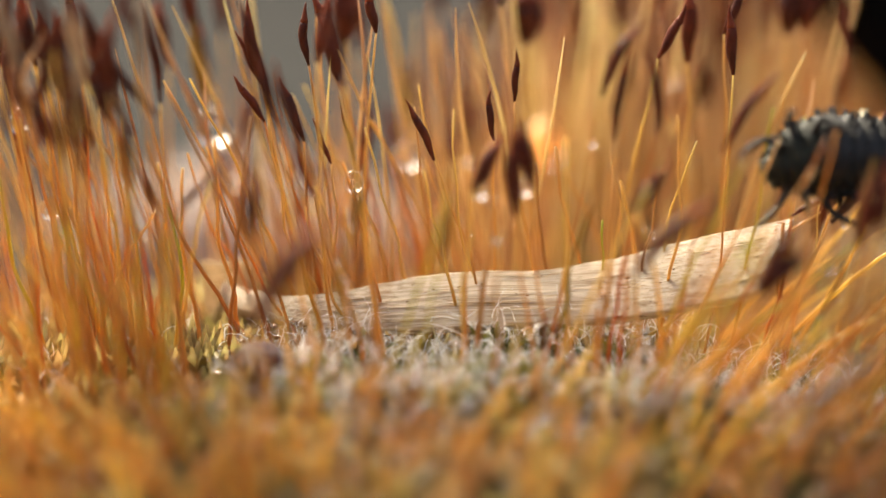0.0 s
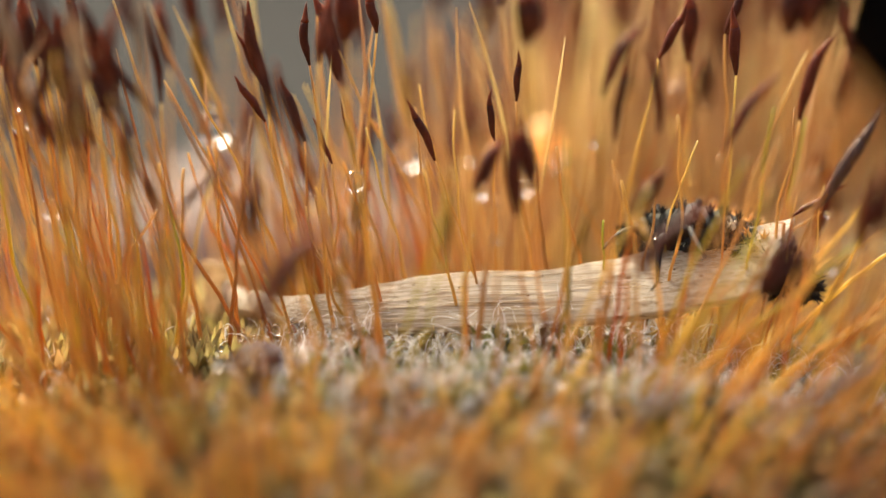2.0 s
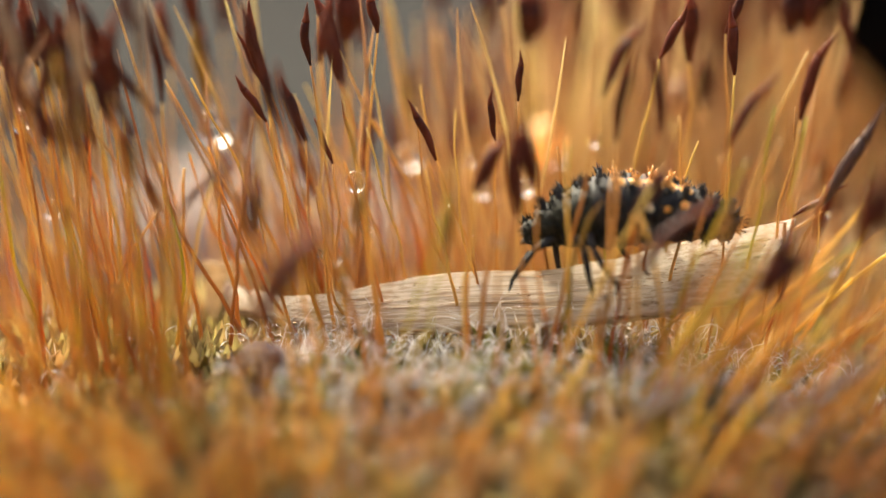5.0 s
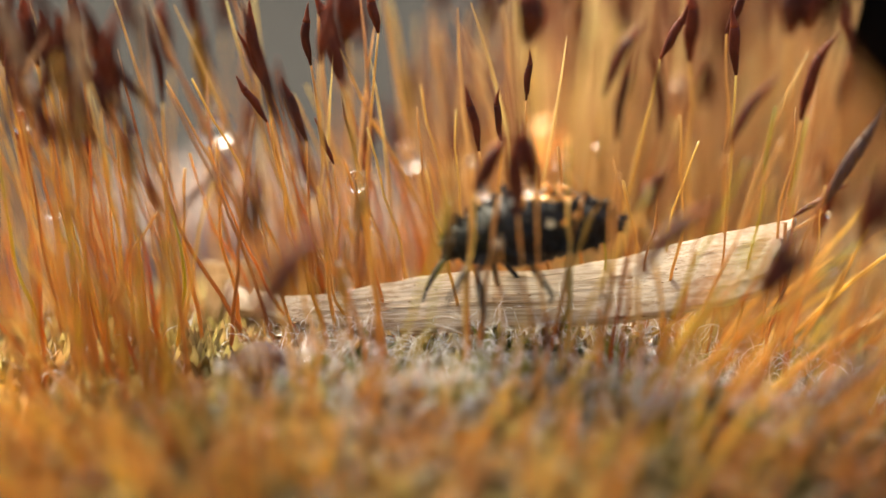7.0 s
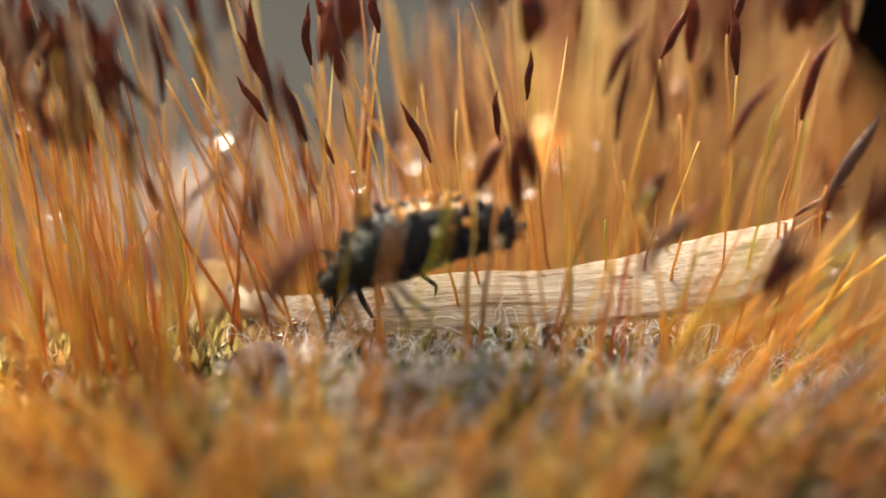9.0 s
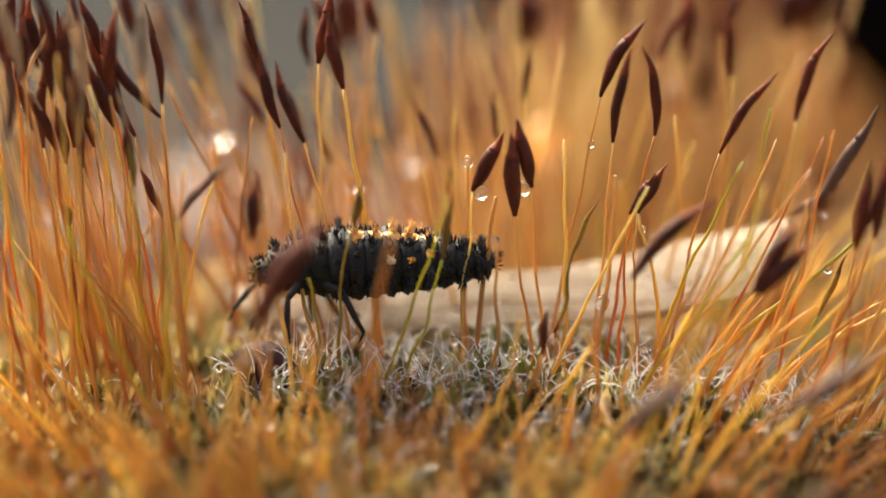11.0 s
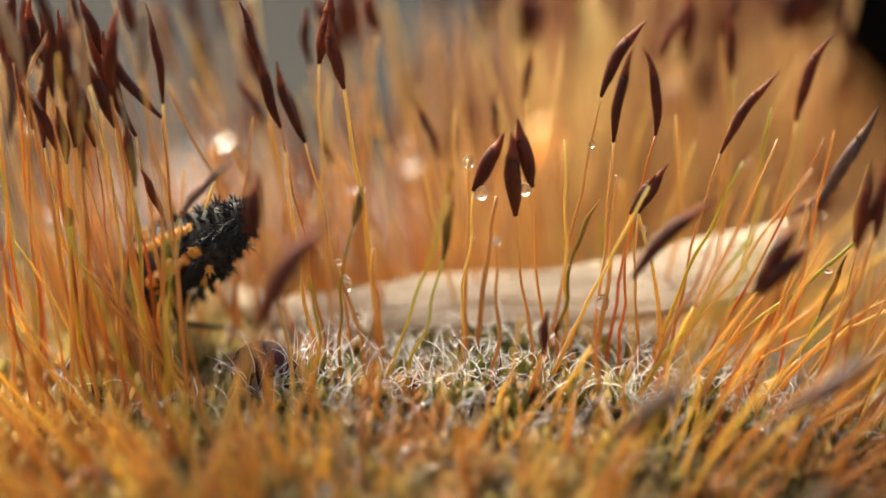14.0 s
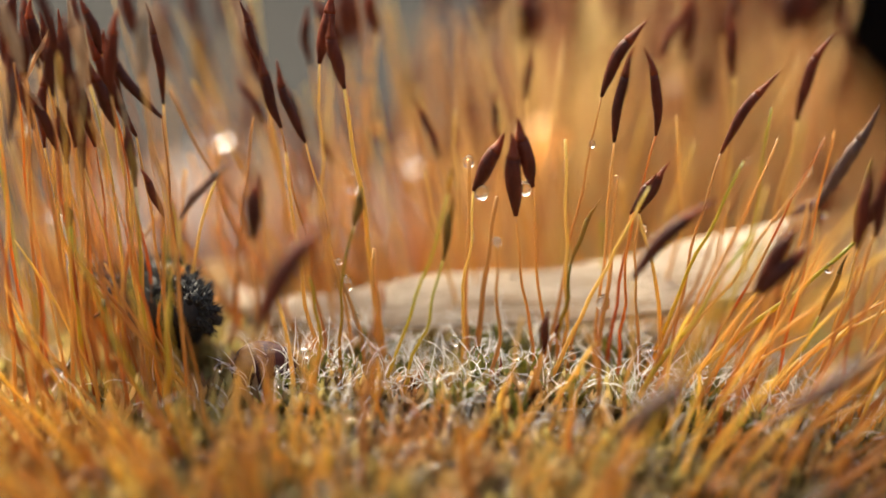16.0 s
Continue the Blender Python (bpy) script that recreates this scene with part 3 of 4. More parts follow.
sporophyte('green', -3.3, -7.0, 0.20, 8.70, 0.40, 10.01, bow=0.2, cap=0.20)
sporophyte('green', -2.1, -6.9, 0.02, 5.68, 0.40, 8.78, bow=-0.0, cap=0.30)
sporophyte('ripe', 7.8, -9.0, 8.32, 5.40, 12.09, 9.02, bow=0.1, cap=0.50, curl=-0.10)
sporophyte('ripe', 12.1, -9.2, 13.98, 4.76, 16.35, 7.06, bow=0.1, cap=0.50, curl=-0.08)
sporophyte('pale', 5.0, -15.6, 7.69, 0.80, 10.80, 3.72, dy=-2.0, bow=-0.1, cap=0.70)
sporophyte('pale', 11.4, -15.5, 14.91, 1.09, 19.31, 4.21, bow=0.1, cap=0.60)
sporophyte('ripe', 4.1, -8.0, 4.43, 1.66, 4.58, 3.72, bow=-0.1, cap=0.30)
sporophyte('pale', -12.3, -7.3, -11.57, 7.67, -9.24, 10.25, bow=0.0, cap=0.32, curl=-0.08)
sporophyte('ripe', -7.7, -10.5, -8.32, 7.61, -8.20, 10.70, bow=0.1, cap=0.62)
sporophyte('bare_green', 7.5, -7.5, 13.71, 7.09, r=0.12)
sporophyte('bare', 4.3, -6.0, 9.10, 8.78, bow=-0.2, r=0.10)
sporophyte('bare_orange', -3.5, -13.2, -2.05, 9.02, bow=-0.2, r=0.16)
sporophyte('bare_green', 6.7, -14.3, 14.04, 8.59, bow=-0.2, r=0.16)
sporophyte('bare_orange', 5.2, -16.6, 12.29, 7.98, bow=-0.1, r=0.16)
sporophyte('ripe', -4.4, 13.9, -4.56, 9.00, -4.69, 12.68, bow=-0.2, cap=0.70)
sporophyte('ripe', 4.0, 9.0, 3.85, 11.20, 3.72, 14.20, bow=-0.0, cap=1.0)
sporophyte('ripe', -4.2, 8.0, -4.25, 11.60, -4.5, 14.60, bow=0.1, cap=0.8)
sporophyte('ripe', 15.3, 9.0, 15.40, 11.60, 15.8, 14.40, bow=0.1, cap=0.8)
sporophyte('red', 16.3, 9.0, 16.20, 11.80, 16.5, 14.40, bow=0.1, cap=0.7)
sporophyte('ripe', -0.1, 14.5, -0.23, 11.21, -0.15, 13.17, bow=-0.1, cap=0.50)
sporophyte('ripe', 15.4, 13.4, 15.68, 10.98, 15.30, 13.43, bow=0.1, cap=0.60)
sporophyte('ripe', 16.4, 13.5, 16.70, 11.22, 16.95, 13.43, bow=0.1, cap=0.50)
sporophyte('ripe', 17.5, 7.2, 18.17, 11.08, 17.79, 13.99, bow=-0.0, cap=0.34)
sporophyte('bare', -0.6, 11.7, -2.64, 12.47, bow=0.1, r=0.20)
sporophyte('bare', -0.5, 11.3, -0.36, 11.01, bow=0.1, r=0.20)
sporophyte('straw', 2.7, 6.8, 2.54, 13.52, 3.04, 15.21, bow=0.1, cap=0.30)
sporophyte('straw', -2.1, 8.0, -1.60, 6.35, bow=-0.1, r=0.12, drops=((1, 0.62, 0),))
sporophyte('straw', 4.5, 14.8, 4.45, 5.04, bow=0.1, r=0.20, drops=((1, 0.9, 0),))
sporophyte('straw', -18.3, 4.0, -18.75, 9.1, bow=0.1, r=0.12, drops=((1, 0.5, 0),))
sporophyte('straw', -17.0, 3.0, -17.39, 5.3, bow=0.2, r=0.12, drops=((1, 0.45, 0),))
sporophyte('straw', 2.1, -6.6, 2.37, 6.51, bow=0.1, r=0.10, drops=((1, 0.2, 0),))
sporophyte('red', -15.7, 1.1, -18.18, 13.04, -18.55, 15.94, bow=-0.0, cap=0.34, curl=-0.06)
sporophyte('ripe', -15.4, 0.2, -17.53, 12.25, -17.90, 15.14, bow=-0.0, cap=0.37, curl=0.05)
sporophyte('ripe', -15.0, 0.7, -17.05, 11.59, -16.87, 14.73, bow=0.2, cap=0.40, curl=-0.02)
sporophyte('red', -14.3, 1.8, -15.93, 12.86, -16.44, 16.00, bow=0.0, cap=0.34, curl=-0.06)
sporophyte('ripe', -13.5, 0.1, -14.90, 11.77, -15.52, 14.66, bow=0.0, cap=0.37, curl=0.05)
sporophyte('ripe', -13.0, -0.8, -14.25, 10.98, -14.88, 14.11, bow=-0.0, cap=0.40, curl=-0.02)
sporophyte('red', -13.9, -3.5, -15.36, 9.91, -15.86, 12.79, bow=-0.0, cap=0.34, curl=-0.06)
sporophyte('ripe', -14.8, -4.3, -16.60, 9.37, -17.09, 12.01, bow=-0.1, cap=0.37, curl=0.05)
sporophyte('ripe', -16.6, 0.5, -18.93, 10.87, -19.18, 14.25, bow=0.0, cap=0.40, curl=-0.02)
sporophyte('red', -16.0, -1.1, -18.13, 10.02, -18.69, 13.63, bow=0.0, cap=0.34, curl=-0.06)
sporophyte('ripe', -12.6, -5.3, -13.77, 9.39, -14.02, 11.43, bow=-0.0, cap=0.37, curl=0.05)
sporophyte('ripe', -16.5, 1.6, -19.45, 12.14, -19.58, 15.04, bow=-0.0, cap=0.40, curl=-0.02)
sporophyte('ripe', -9.7, 9.7, -10.43, 9.08, -10.99, 12.49, bow=-0.3, cap=0.42, curl=-0.05)
sporophyte('ripe', -9.0, 12.3, -9.88, 10.75, -10.14, 13.68, bow=0.2, cap=0.48, curl=0.05)
sporophyte('ripe', -11.5, 9.0, -12.24, 10.07, -12.62, 13.48, bow=-0.2, cap=0.54, curl=-0.05)
sporophyte('ripe', -5.7, 11.1, -3.65, 10.28, -3.96, 13.45, bow=-0.1, cap=0.42, curl=0.05)
sporophyte('ripe', -2.4, 14.1, -1.25, 6.29, -1.43, 9.23, bow=0.1, cap=0.48, curl=-0.05)
sporophyte('ripe', 1.9, 13.2, 1.68, 10.49, 1.88, 13.43, bow=-0.1, cap=0.54, curl=0.05)
sporophyte('ripe', 5.7, 12.4, 5.74, 11.24, 6.00, 13.93, bow=-0.0, cap=0.42, curl=-0.05)
sporophyte('ripe', 8.6, 14.3, 8.06, 10.47, 7.67, 13.17, bow=0.1, cap=0.48, curl=0.05)
sporophyte('ripe', 11.6, 10.4, 11.69, 7.84, 11.82, 10.52, bow=0.1, cap=0.54, curl=-0.05)
sporophyte('ripe', 13.9, 14.2, 14.48, 10.23, 14.81, 13.17, bow=0.1, cap=0.42, curl=0.05)
sporophyte('ripe', 17.1, 10.3, 17.91, 7.60, 18.16, 10.52, bow=0.1, cap=0.48, curl=-0.05)
sporophyte('ripe', -16.0, 5.8, -18.75, 6.24, -19.05, 9.14, bow=-0.3, cap=0.54, curl=0.05)
sporophyte('ripe', -14.5, 5.6, -15.73, 5.51, -15.98, 8.18, bow=-0.3, cap=0.42, curl=-0.05)
sporophyte('bare', -16.6, -7.1, -19.95, 4.04, bow=0.2, r=0.10)
sporophyte('bare_green', -17.6, -9.3, -19.12, 10.41, bow=0.6, r=0.10)
sporophyte('bare_green', -11.9, -8.9, -12.10, 7.41, bow=-0.2, r=0.12)
sporophyte('bare', -17.8, -9.5, -18.47, 6.31, bow=0.1, r=0.12)
sporophyte('bare_orange', 2.4, -9.5, 3.49, 3.85, bow=0.1, r=0.10)


sporophyte('red', 11.8, -9.0, 13.70, 4.75, 15.60, 8.00, bow=0.1, cap=0.55)
sporophyte('red', 16.6, -8.0, 18.20, 6.50, 18.80, 10.20, bow=0.1, cap=0.5)
sporophyte('ripe', 17.6, -8.0, 19.00, 7.00, 19.60, 10.80, bow=0.1, cap=0.45)
# Plump gold body stands in for a dew drop catching the sun.
sporophyte('drop_glow', 4.7, 12.5, 4.40, 4.5, 4.8, 6.9, bow=0.1, r=0.1, cap=1.2)
# Oversized pale husk, added for a soft whitish glow in the background.
sporophyte('husk', 10.6, 9.0, 10.40, 7.6, 10.6, 9.8, bow=0.1, r=0.12, cap=0.9)


def thin_stalks(rng):
    """Thin glassy stalks that cross before and behind the blade, fanning outwards; some carry beads of dew."""
    for i in range(26):
        x, y = rng.uniform(-8, 4.5), rng.uniform(-1.5, 6)
        h = rng.uniform(5.5, 12.5)
        beads = ((rng.uniform(0.3, 0.9), rng.uniform(0.1, 0.17), 0.06),) if rng.random() < 0.4 else ()
        sporophyte(rng.choice(("bare", "bare", "bare_orange", "bare_red")), x, y, x - (1.2 + (4.5 - x) * 0.28) * h / 9 + rng.uniform(-0.8, 0.8), h - 0.28 * y,
                   bow=rng.uniform(-0.7, 0.4), r=rng.uniform(0.065, 0.09), drops=beads)
    for i in range(16):
        x, y = rng.uniform(4, 15), rng.uniform(-1.5, 6)
        h = rng.uniform(5, 11)
        beads = ((rng.uniform(0.4, 1), rng.uniform(0.1, 0.16), 0.05),) if rng.random() < 0.4 else ()
        sporophyte(rng.choice(("bare", "bare", "bare_orange", "bare_green")), x, y, x + (x - 5) * 0.13 + rng.uniform(-1.0, 1.2), h - 0.28 * y,
                   bow=rng.uniform(-0.5, 0.5), r=rng.uniform(0.06, 0.085), drops=beads)
    for i in range(17):
        x, y = rng.uniform(-19, -11), rng.uniform(-8.5, -3)
        nx, nz = max(-20, min(-13.2, x - rng.uniform(0.5, 3.5))), rng.uniform(9.5, 13.5) - 0.28 * y
        sporophyte(rng.choice(("ripe", "red", "ripe", "husk")), x, y, nx, nz, nx + rng.uniform(-1.2, 0.5), nz + rng.uniform(2.6, 4.4),
                   bow=rng.uniform(-0.3, 0.3), r=0.09, cap=rng.uniform(0.3, 0.46), curl=rng.uniform(-0.08, 0.06))


thin_stalks(random.Random(41))


def stalk_field(rng):
    """The crowd of stalks in front of and behind the ones above, as things of their own."""
    def model(i, look_of, h, lean):
        z = ground(0, -60 + i)
        return sporophyte(look_of, 0, -60 + i, lean, z + h, lean + rng.uniform(-0.9, 0.9), z + h + 3.8,
                          bow=rng.uniform(-0.6, 0.6), r=rng.uniform(0.075, 0.105), curl=rng.uniform(-0.08, 0.08))

    tall = [model(i, w, 11 + (i * 37 % 10) * 0.4, rng.uniform(-0.8, 0.8)) for i, w in enumerate(
        ("bare_orange", "bare", "bare_green", "bare_orange", "bare_red", "bare", "bare", "ripe"))]
    short = [model(10 + i, w, 3.0 + i * 0.8, rng.uniform(-0.5, 0.5)) for i, w in enumerate(
        ("bare_orange", "bare", "bare_red", "bare_orange", "bare_green", "bare_orange"))]
    used = set()

    def put(kinds, x, y, lean, back=0.0):
        ob = rng.choice(kinds)
        m = pose(x * MM, y * MM, (ground(x, y) - 0.2) * MM, rng.uniform(-6, 6) + back, lean + rng.uniform(-7, 7), rng.choice((0, 180)) if abs(lean) < 3 else 0)
        if ob.name in used:
            copy_thing(ob, m)
        else:
            ob.matrix_basis = m
            used.add(ob.name)

    for i in range(22):
        x = rng.uniform(-24, -9)
        put(tall[:7], x, rng.choice((rng.uniform(-15, -9), rng.uniform(-2, 6))), -13 + (x + 9) * 1.4 + rng.uniform(-14, 16))
    for i in range(30):
        x = rng.uniform(8, 20)
        put(tall[:7], x, rng.uniform(-9, -2), 23 + (x - 8) * 1.1 + rng.uniform(-14, 12), 5)
    for i in range(8):
        x = rng.uniform(-8, 8)
        put(short, x, rng.uniform(-12, -1), x * 1.4 + rng.uniform(-20, 20))


stalk_field(random.Random(11))


def crowd(name, label, rng, count, place, mat=SETA_MASS, thick=0.13, capped=0.0):
    """Stalks past counting, joined; place gives foot, height and lean of each. capped: the share that bears a capsule."""
    verts, faces, cv, cf = [], [], [], []
    for i in range(count):
        spot = place(rng)
        if spot is None:
            continue
        x, y, h, lean, back = spot
        z = ground(x, y)
        top = Vector((x + h * math.sin(radians(lean)), y + back, z + h * math.cos(radians(lean))))
        belly = Vector((rng.uniform(-1.4, 1.4), rng.uniform(-0.3, 0.3), h * 0.08 * abs(math.sin(radians(lean)))))
        r = thick * rng.uniform(0.8, 1.25)
        tube(arc((x, y, z - 0.4), (Vector((x, y, z)) + top) * 0.5 + belly, top, 8), [r * (1.2 - 0.07 * k) * (0.35 if k == 7 else 1) for k in range(8)], 5, verts=verts, faces=faces)
        if rng.random() < capped:
            tip = top + Vector((rng.uniform(-1, 1.6), rng.uniform(-0.5, 0.5), rng.uniform(2.6, 4.0)))
            line = arc(top, (top + tip) * 0.5 + Vector((rng.uniform(-0.5, 0.5), 0, 0)), tip, 8)
            tube(line, [rng.uniform(0.9, 1.1) * q for q in (0.12, 0.22, 0.3, 0.33, 0.29, 0.2, 0.12, 0.03)], 7, verts=cv, faces=cf)
    ob = tagged(new(name, mesh_of(name, verts, faces, mat)), label, "moss stalks", kind="stuff")
    if cv:
        tagged(part("capsules", mesh_of("capsules", cv, cf, CAPSULE), ob, "dark maroon capsules"), kind="stuff")


def far_place(rng):
    x, y = rng.uniform(-10, 28), rng.uniform(18, 58)
    if x < 1.5 + 3 * math.sin(y * 0.3) or (x > 14 and y < 36):
        return None
    clump = noise.noise(Vector((x * 0.16, y * 0.16, 5.5)))
    return x, y, 14.4 - 0.15 * y + 4 * clump + rng.uniform(-3, 1.5), (x - 4) * 0.7 + rng.uniform(-9, 9), rng.uniform(-2, 2)


def middle_place(rng):
    x, y = rng.uniform(-22, 24), rng.uniform(4, 24)
    if (x < -7 and y > 12) or (x > 14 and y > 11) or (x < 12 and y < 7):
        return None
    h = rng.uniform(3, 7) if x > 14 else rng.uniform(13, 19) if x > 3 else rng.uniform(4, 8)
    return x, y, h, (x - 4) * 0.9 + rng.uniform(-9, 9), rng.uniform(-1.5, 1.5)


def back_place(rng):
    x, y = rng.uniform(-21, 4), rng.uniform(2, 12)
    return x, y, rng.uniform(12, 18), (x - 4) * 1.05 + rng.uniform(-12, 12), rng.uniform(-1.5, 1.5)


def front_place(rng):
    x, y = rng.uniform(-21, 21), rng.uniform(-22, -7)
    if x < -7 and y > -11:
        return None
    return x, y, rng.uniform(1.5, 6.0), x * 2.3 + 6 + rng.uniform(-28, 28), rng.uniform(-1.5, 1.0)


def side_place(rng):
    x = rng.choice((rng.uniform(-23, -10), rng.uniform(9, 21), rng.uniform(9, 21)))
    lean = -25 + (x + 10) * 1.5 if x < 0 else 40 + (x - 9) * 1.1
    return x, rng.uniform(-15, -5) if x < 0 else rng.choice((rng.uniform(-16, -5), rng.uniform(-16, -5), rng.uniform(1, 5))), rng.uniform(5, 11), lean + rng.uniform(-17, 15), rng.uniform(-1.5, 1.5)


def near_place(rng):
    x = rng.uniform(-22, -7)
    return x, rng.uniform(-17, -10), rng.uniform(2.5, 6), -16 + (x + 9) * 2.0 + rng.uniform(-24, 26), rng.uniform(-1.5, 1.5)


crowd("near_moss_stalks", "soft near crowd of orange moss stalks", random.Random(25), 75, near_place, SETA_NEAR, 0.09)
crowd("far_moss_stalks", "dense far crowd of orange moss stalks", random.Random(21), 960, far_place, capped=0.5)
crowd("middle_moss_stalks", "crowd of slender straw-orange moss stalks", random.Random(22), 330, middle_place, thick=0.09, capped=0.2)
crowd("back_moss_stalks", "scattered pale moss stalks behind the blade", random.Random(26), 58, back_place, thick=0.085)
crowd("short_moss_stalks", "short broken orange and ochre moss stalks in the cushion", random.Random(23), 270, front_place, SETA_NEAR, 0.095)
crowd("side_moss_stalks", "leaning orange moss stalks at the cushion's flanks", random.Random(24), 140, side_place, SETA_NEAR, 0.09)


# ---- the dry blade ----
def dry_blade():
    """A split, fibrous strip of dead grass, lying on edge across the moss."""
    def station(u):
        marks = [(-9.79, 3.26, 1.07, 0.37), (-7.11, 0.40, 1.26, 0.38), (-4.10, -0.38, 1.43, 0.60), (-2.10, -0.52, 1.66, 0.77), (0.65, -0.65, 1.93, 0.90),
                 (4.15, -0.61, 2.07, 0.84), (7.40, -0.53, 2.36, 0.96), (10.39, -0.55, 3.01, 1.06), (12.89, -0.70, 3.58, 1.10), (15.58, -0.78, 4.37, 0.96)]
        f = min(u * (len(marks) - 1), len(marks) - 1.001)
        i = int(f)
        a, b, c, d = (marks[max(0, min(len(marks) - 1, i + k))] for k in (-1, 0, 1, 2))
        t = f - i
        v = [b[k] + 0.5 * t * (c[k] - a[k] + t * (2 * a[k] - 5 * b[k] + 4 * c[k] - d[k] + t * (3 * (b[k] - c[k]) + d[k] - a[k]))) for k in range(4)]
        ctr, half = v[:3], v[3]
        return ctr, half

    nu, nv = 220, 44
    verts, faces = [], []
    ring = 2 * nv
    for i in range(nu + 1):
        u = i / nu
        for k in range(ring):
            face_side = k < nv
            w = (k / (nv - 1)) if face_side else 1 - ((k - nv) / (nv - 1))
            ctr, half = station(u)
            # the cut end slants back under its upper corner
            slant = smooth(0.92, 1.0, u) * (1 - w) * -1.5
            ragged = 0.25 * noise.noise(Vector((w * 9, 2.0, 0))) * smooth(0.96, 1, u)
            across = (w - 0.5) * 2 * half + 0.05 * noise.noise(Vector((u * 22, w * 1.5, 4)))
            bulge = 0.12 * (1 - (2 * w - 1) ** 2)
            groove = 0.022 * noise.noise(Vector((u * 2.2, w * 14, 0))) + 0.014 * noise.noise(Vector((u * 4, w * 38, 5)))
            thick = 0.22
            off = thick + bulge + groove if face_side else -thick
            verts.append((ctr[0] + slant + ragged, ctr[1] + across * 1.4 - off * 0.57, ctr[2] + across + off * 0.82))
    for i in range(nu):
        for k in range(ring):
            a, b = i * ring + k, i * ring + (k + 1) % ring
            faces.append((a, b, b + ring, a + ring))
    faces.append(tuple(reversed(range(ring))))
    faces.append(tuple(nu * ring + k for k in range(ring)))
    root = new("dry_grass_blade", mesh_of("dry_grass_blade", verts, faces, STRAW))
    tagged(root, "pale dry fibrous grass blade lying across the moss", "grass blade")
    rng = random.Random(8)
    for i in range(26):
        u0 = rng.uniform(0.08, 0.9)
        u1, w = min(0.97, u0 + rng.uniform(0.04, 0.16)), rng.uniform(-0.95, 0.95)
        line = []
        for k in range(8):
            ctr, half = station(u0 + (u1 - u0) * k / 7)
            line.append(Vector((ctr[0], ctr[1] - 0.16 - 0.07 * (1 - w * w) + w * half * 1.4, ctr[2] + w * half + 0.21 + 0.1 * (1 - w * w) + 0.02 * math.sin(k))))
        if i % 5 == 0:
            line[-1] += Vector((0.05, -0.25, 0.12))
        part("fibre", mesh_of("fibre", *tube(line, [0.01, 0.018, 0.022, 0.026, 0.026, 0.022, 0.016, 0.006], 5), STRAW), root)
    return root


blade = dry_blade()


# ---- black form in the upper right corner ----
def stick():
    """A thick stick-like form behind the moss, added to fill the dark upper right corner."""
    line = arc((37, 33, -12), (25.4, 31, 2.6), (14.2, 29, 16.8), 12)
    radii = [4.0 + 0.5 * noise.noise(Vector((i * 0.9, 0, 0))) for i in range(10)] + [3.6, 1.9]
    verts, faces = tube(line, radii, 20)
    verts = [tuple(Vector(v) + noise.noise_vector(Vector(v) * 0.8) * 0.35) for v in verts]
    ob = new("charred_stick", mesh_of("charred_stick", verts, faces, CORNER_BLACK))
    tagged(ob, "thick black leaning form added for the dark upper right corner", "stick")
    part("twig_stub", mesh_of("twig_stub", *tube(arc((22.5, 30.5, 6), (19.5, 29, 6.5), (18.4, 28, 8.5), 6), [1.5, 1.2, 1.0, 0.9, 0.7, 0.4], 9), CORNER_BLACK), ob)
    for k in range(4):
        a = line[4 + k]
        flake = arc(a + Vector((-3.6, -1.6, -1)), a + Vector((-4.4, -2.0, 0.5)), a + Vector((-3.9, -1.7, 2.2)), 6)
        part("bark_flake", mesh_of("bark_flake", *tube(flake, [0.3, 0.7, 0.9, 0.8, 0.6, 0.2], 8, 0.4), CORNER_BLACK), ob)


stick()


# ---- pale flake added beside the blade for a soft bright blob ----
def bright_blob_flake(x, y, z, wide, tall, seed):
    """A curled pale flake, a thin closed shell with a torn rim, added as a bright blob."""
    nu, nv = 12, 10
    verts, faces = [], []
    for side in (0.5, -0.5):
        for i in range(nu):
            for k in range(nv):
                u, v = i / (nu - 1) - 0.5, k / (nv - 1) - 0.5
                torn = 1 + 0.25 * noise.noise(Vector((u * 5, v * 5, seed))) * (abs(u) + abs(v))
                curl = 1.1 * u * u * wide + 0.5 * v * v * tall + 0.12 * noise.noise(Vector((u * 4, v * 6, seed + 3)))
                verts.append((x + u * wide * torn, y - curl + side * 0.14, z + v * tall * torn))
    n = nu * nv
    for i in range(nu - 1):
        for k in range(nv - 1):
            a = i * nv + k
            faces.append((a, a + 1, a + nv + 1, a + nv))
            faces.append((n + a, n + a + nv, n + a + nv + 1, n + a + 1))
    rim = list(range(nv)) + [i * nv + nv - 1 for i in range(1, nu)] + [(nu - 1) * nv + k for k in range(nv - 2, -1, -1)] + [i * nv for i in range(nu - 2, 0, -1)]
    for a, b in zip(rim, rim[1:] + rim[:1]):
        faces.append((a, n + a, n + b, b))
    ob = new("added_pale_flake", mesh_of("added_pale_flake", verts, faces, STRAW))
    tagged(ob, "curled pale flake added for a soft bright blob beside the blade", "leaf scrap")


bright_blob_flake(-9.5, 4.2, 0.9, 2.3, 3.4, 2.0)


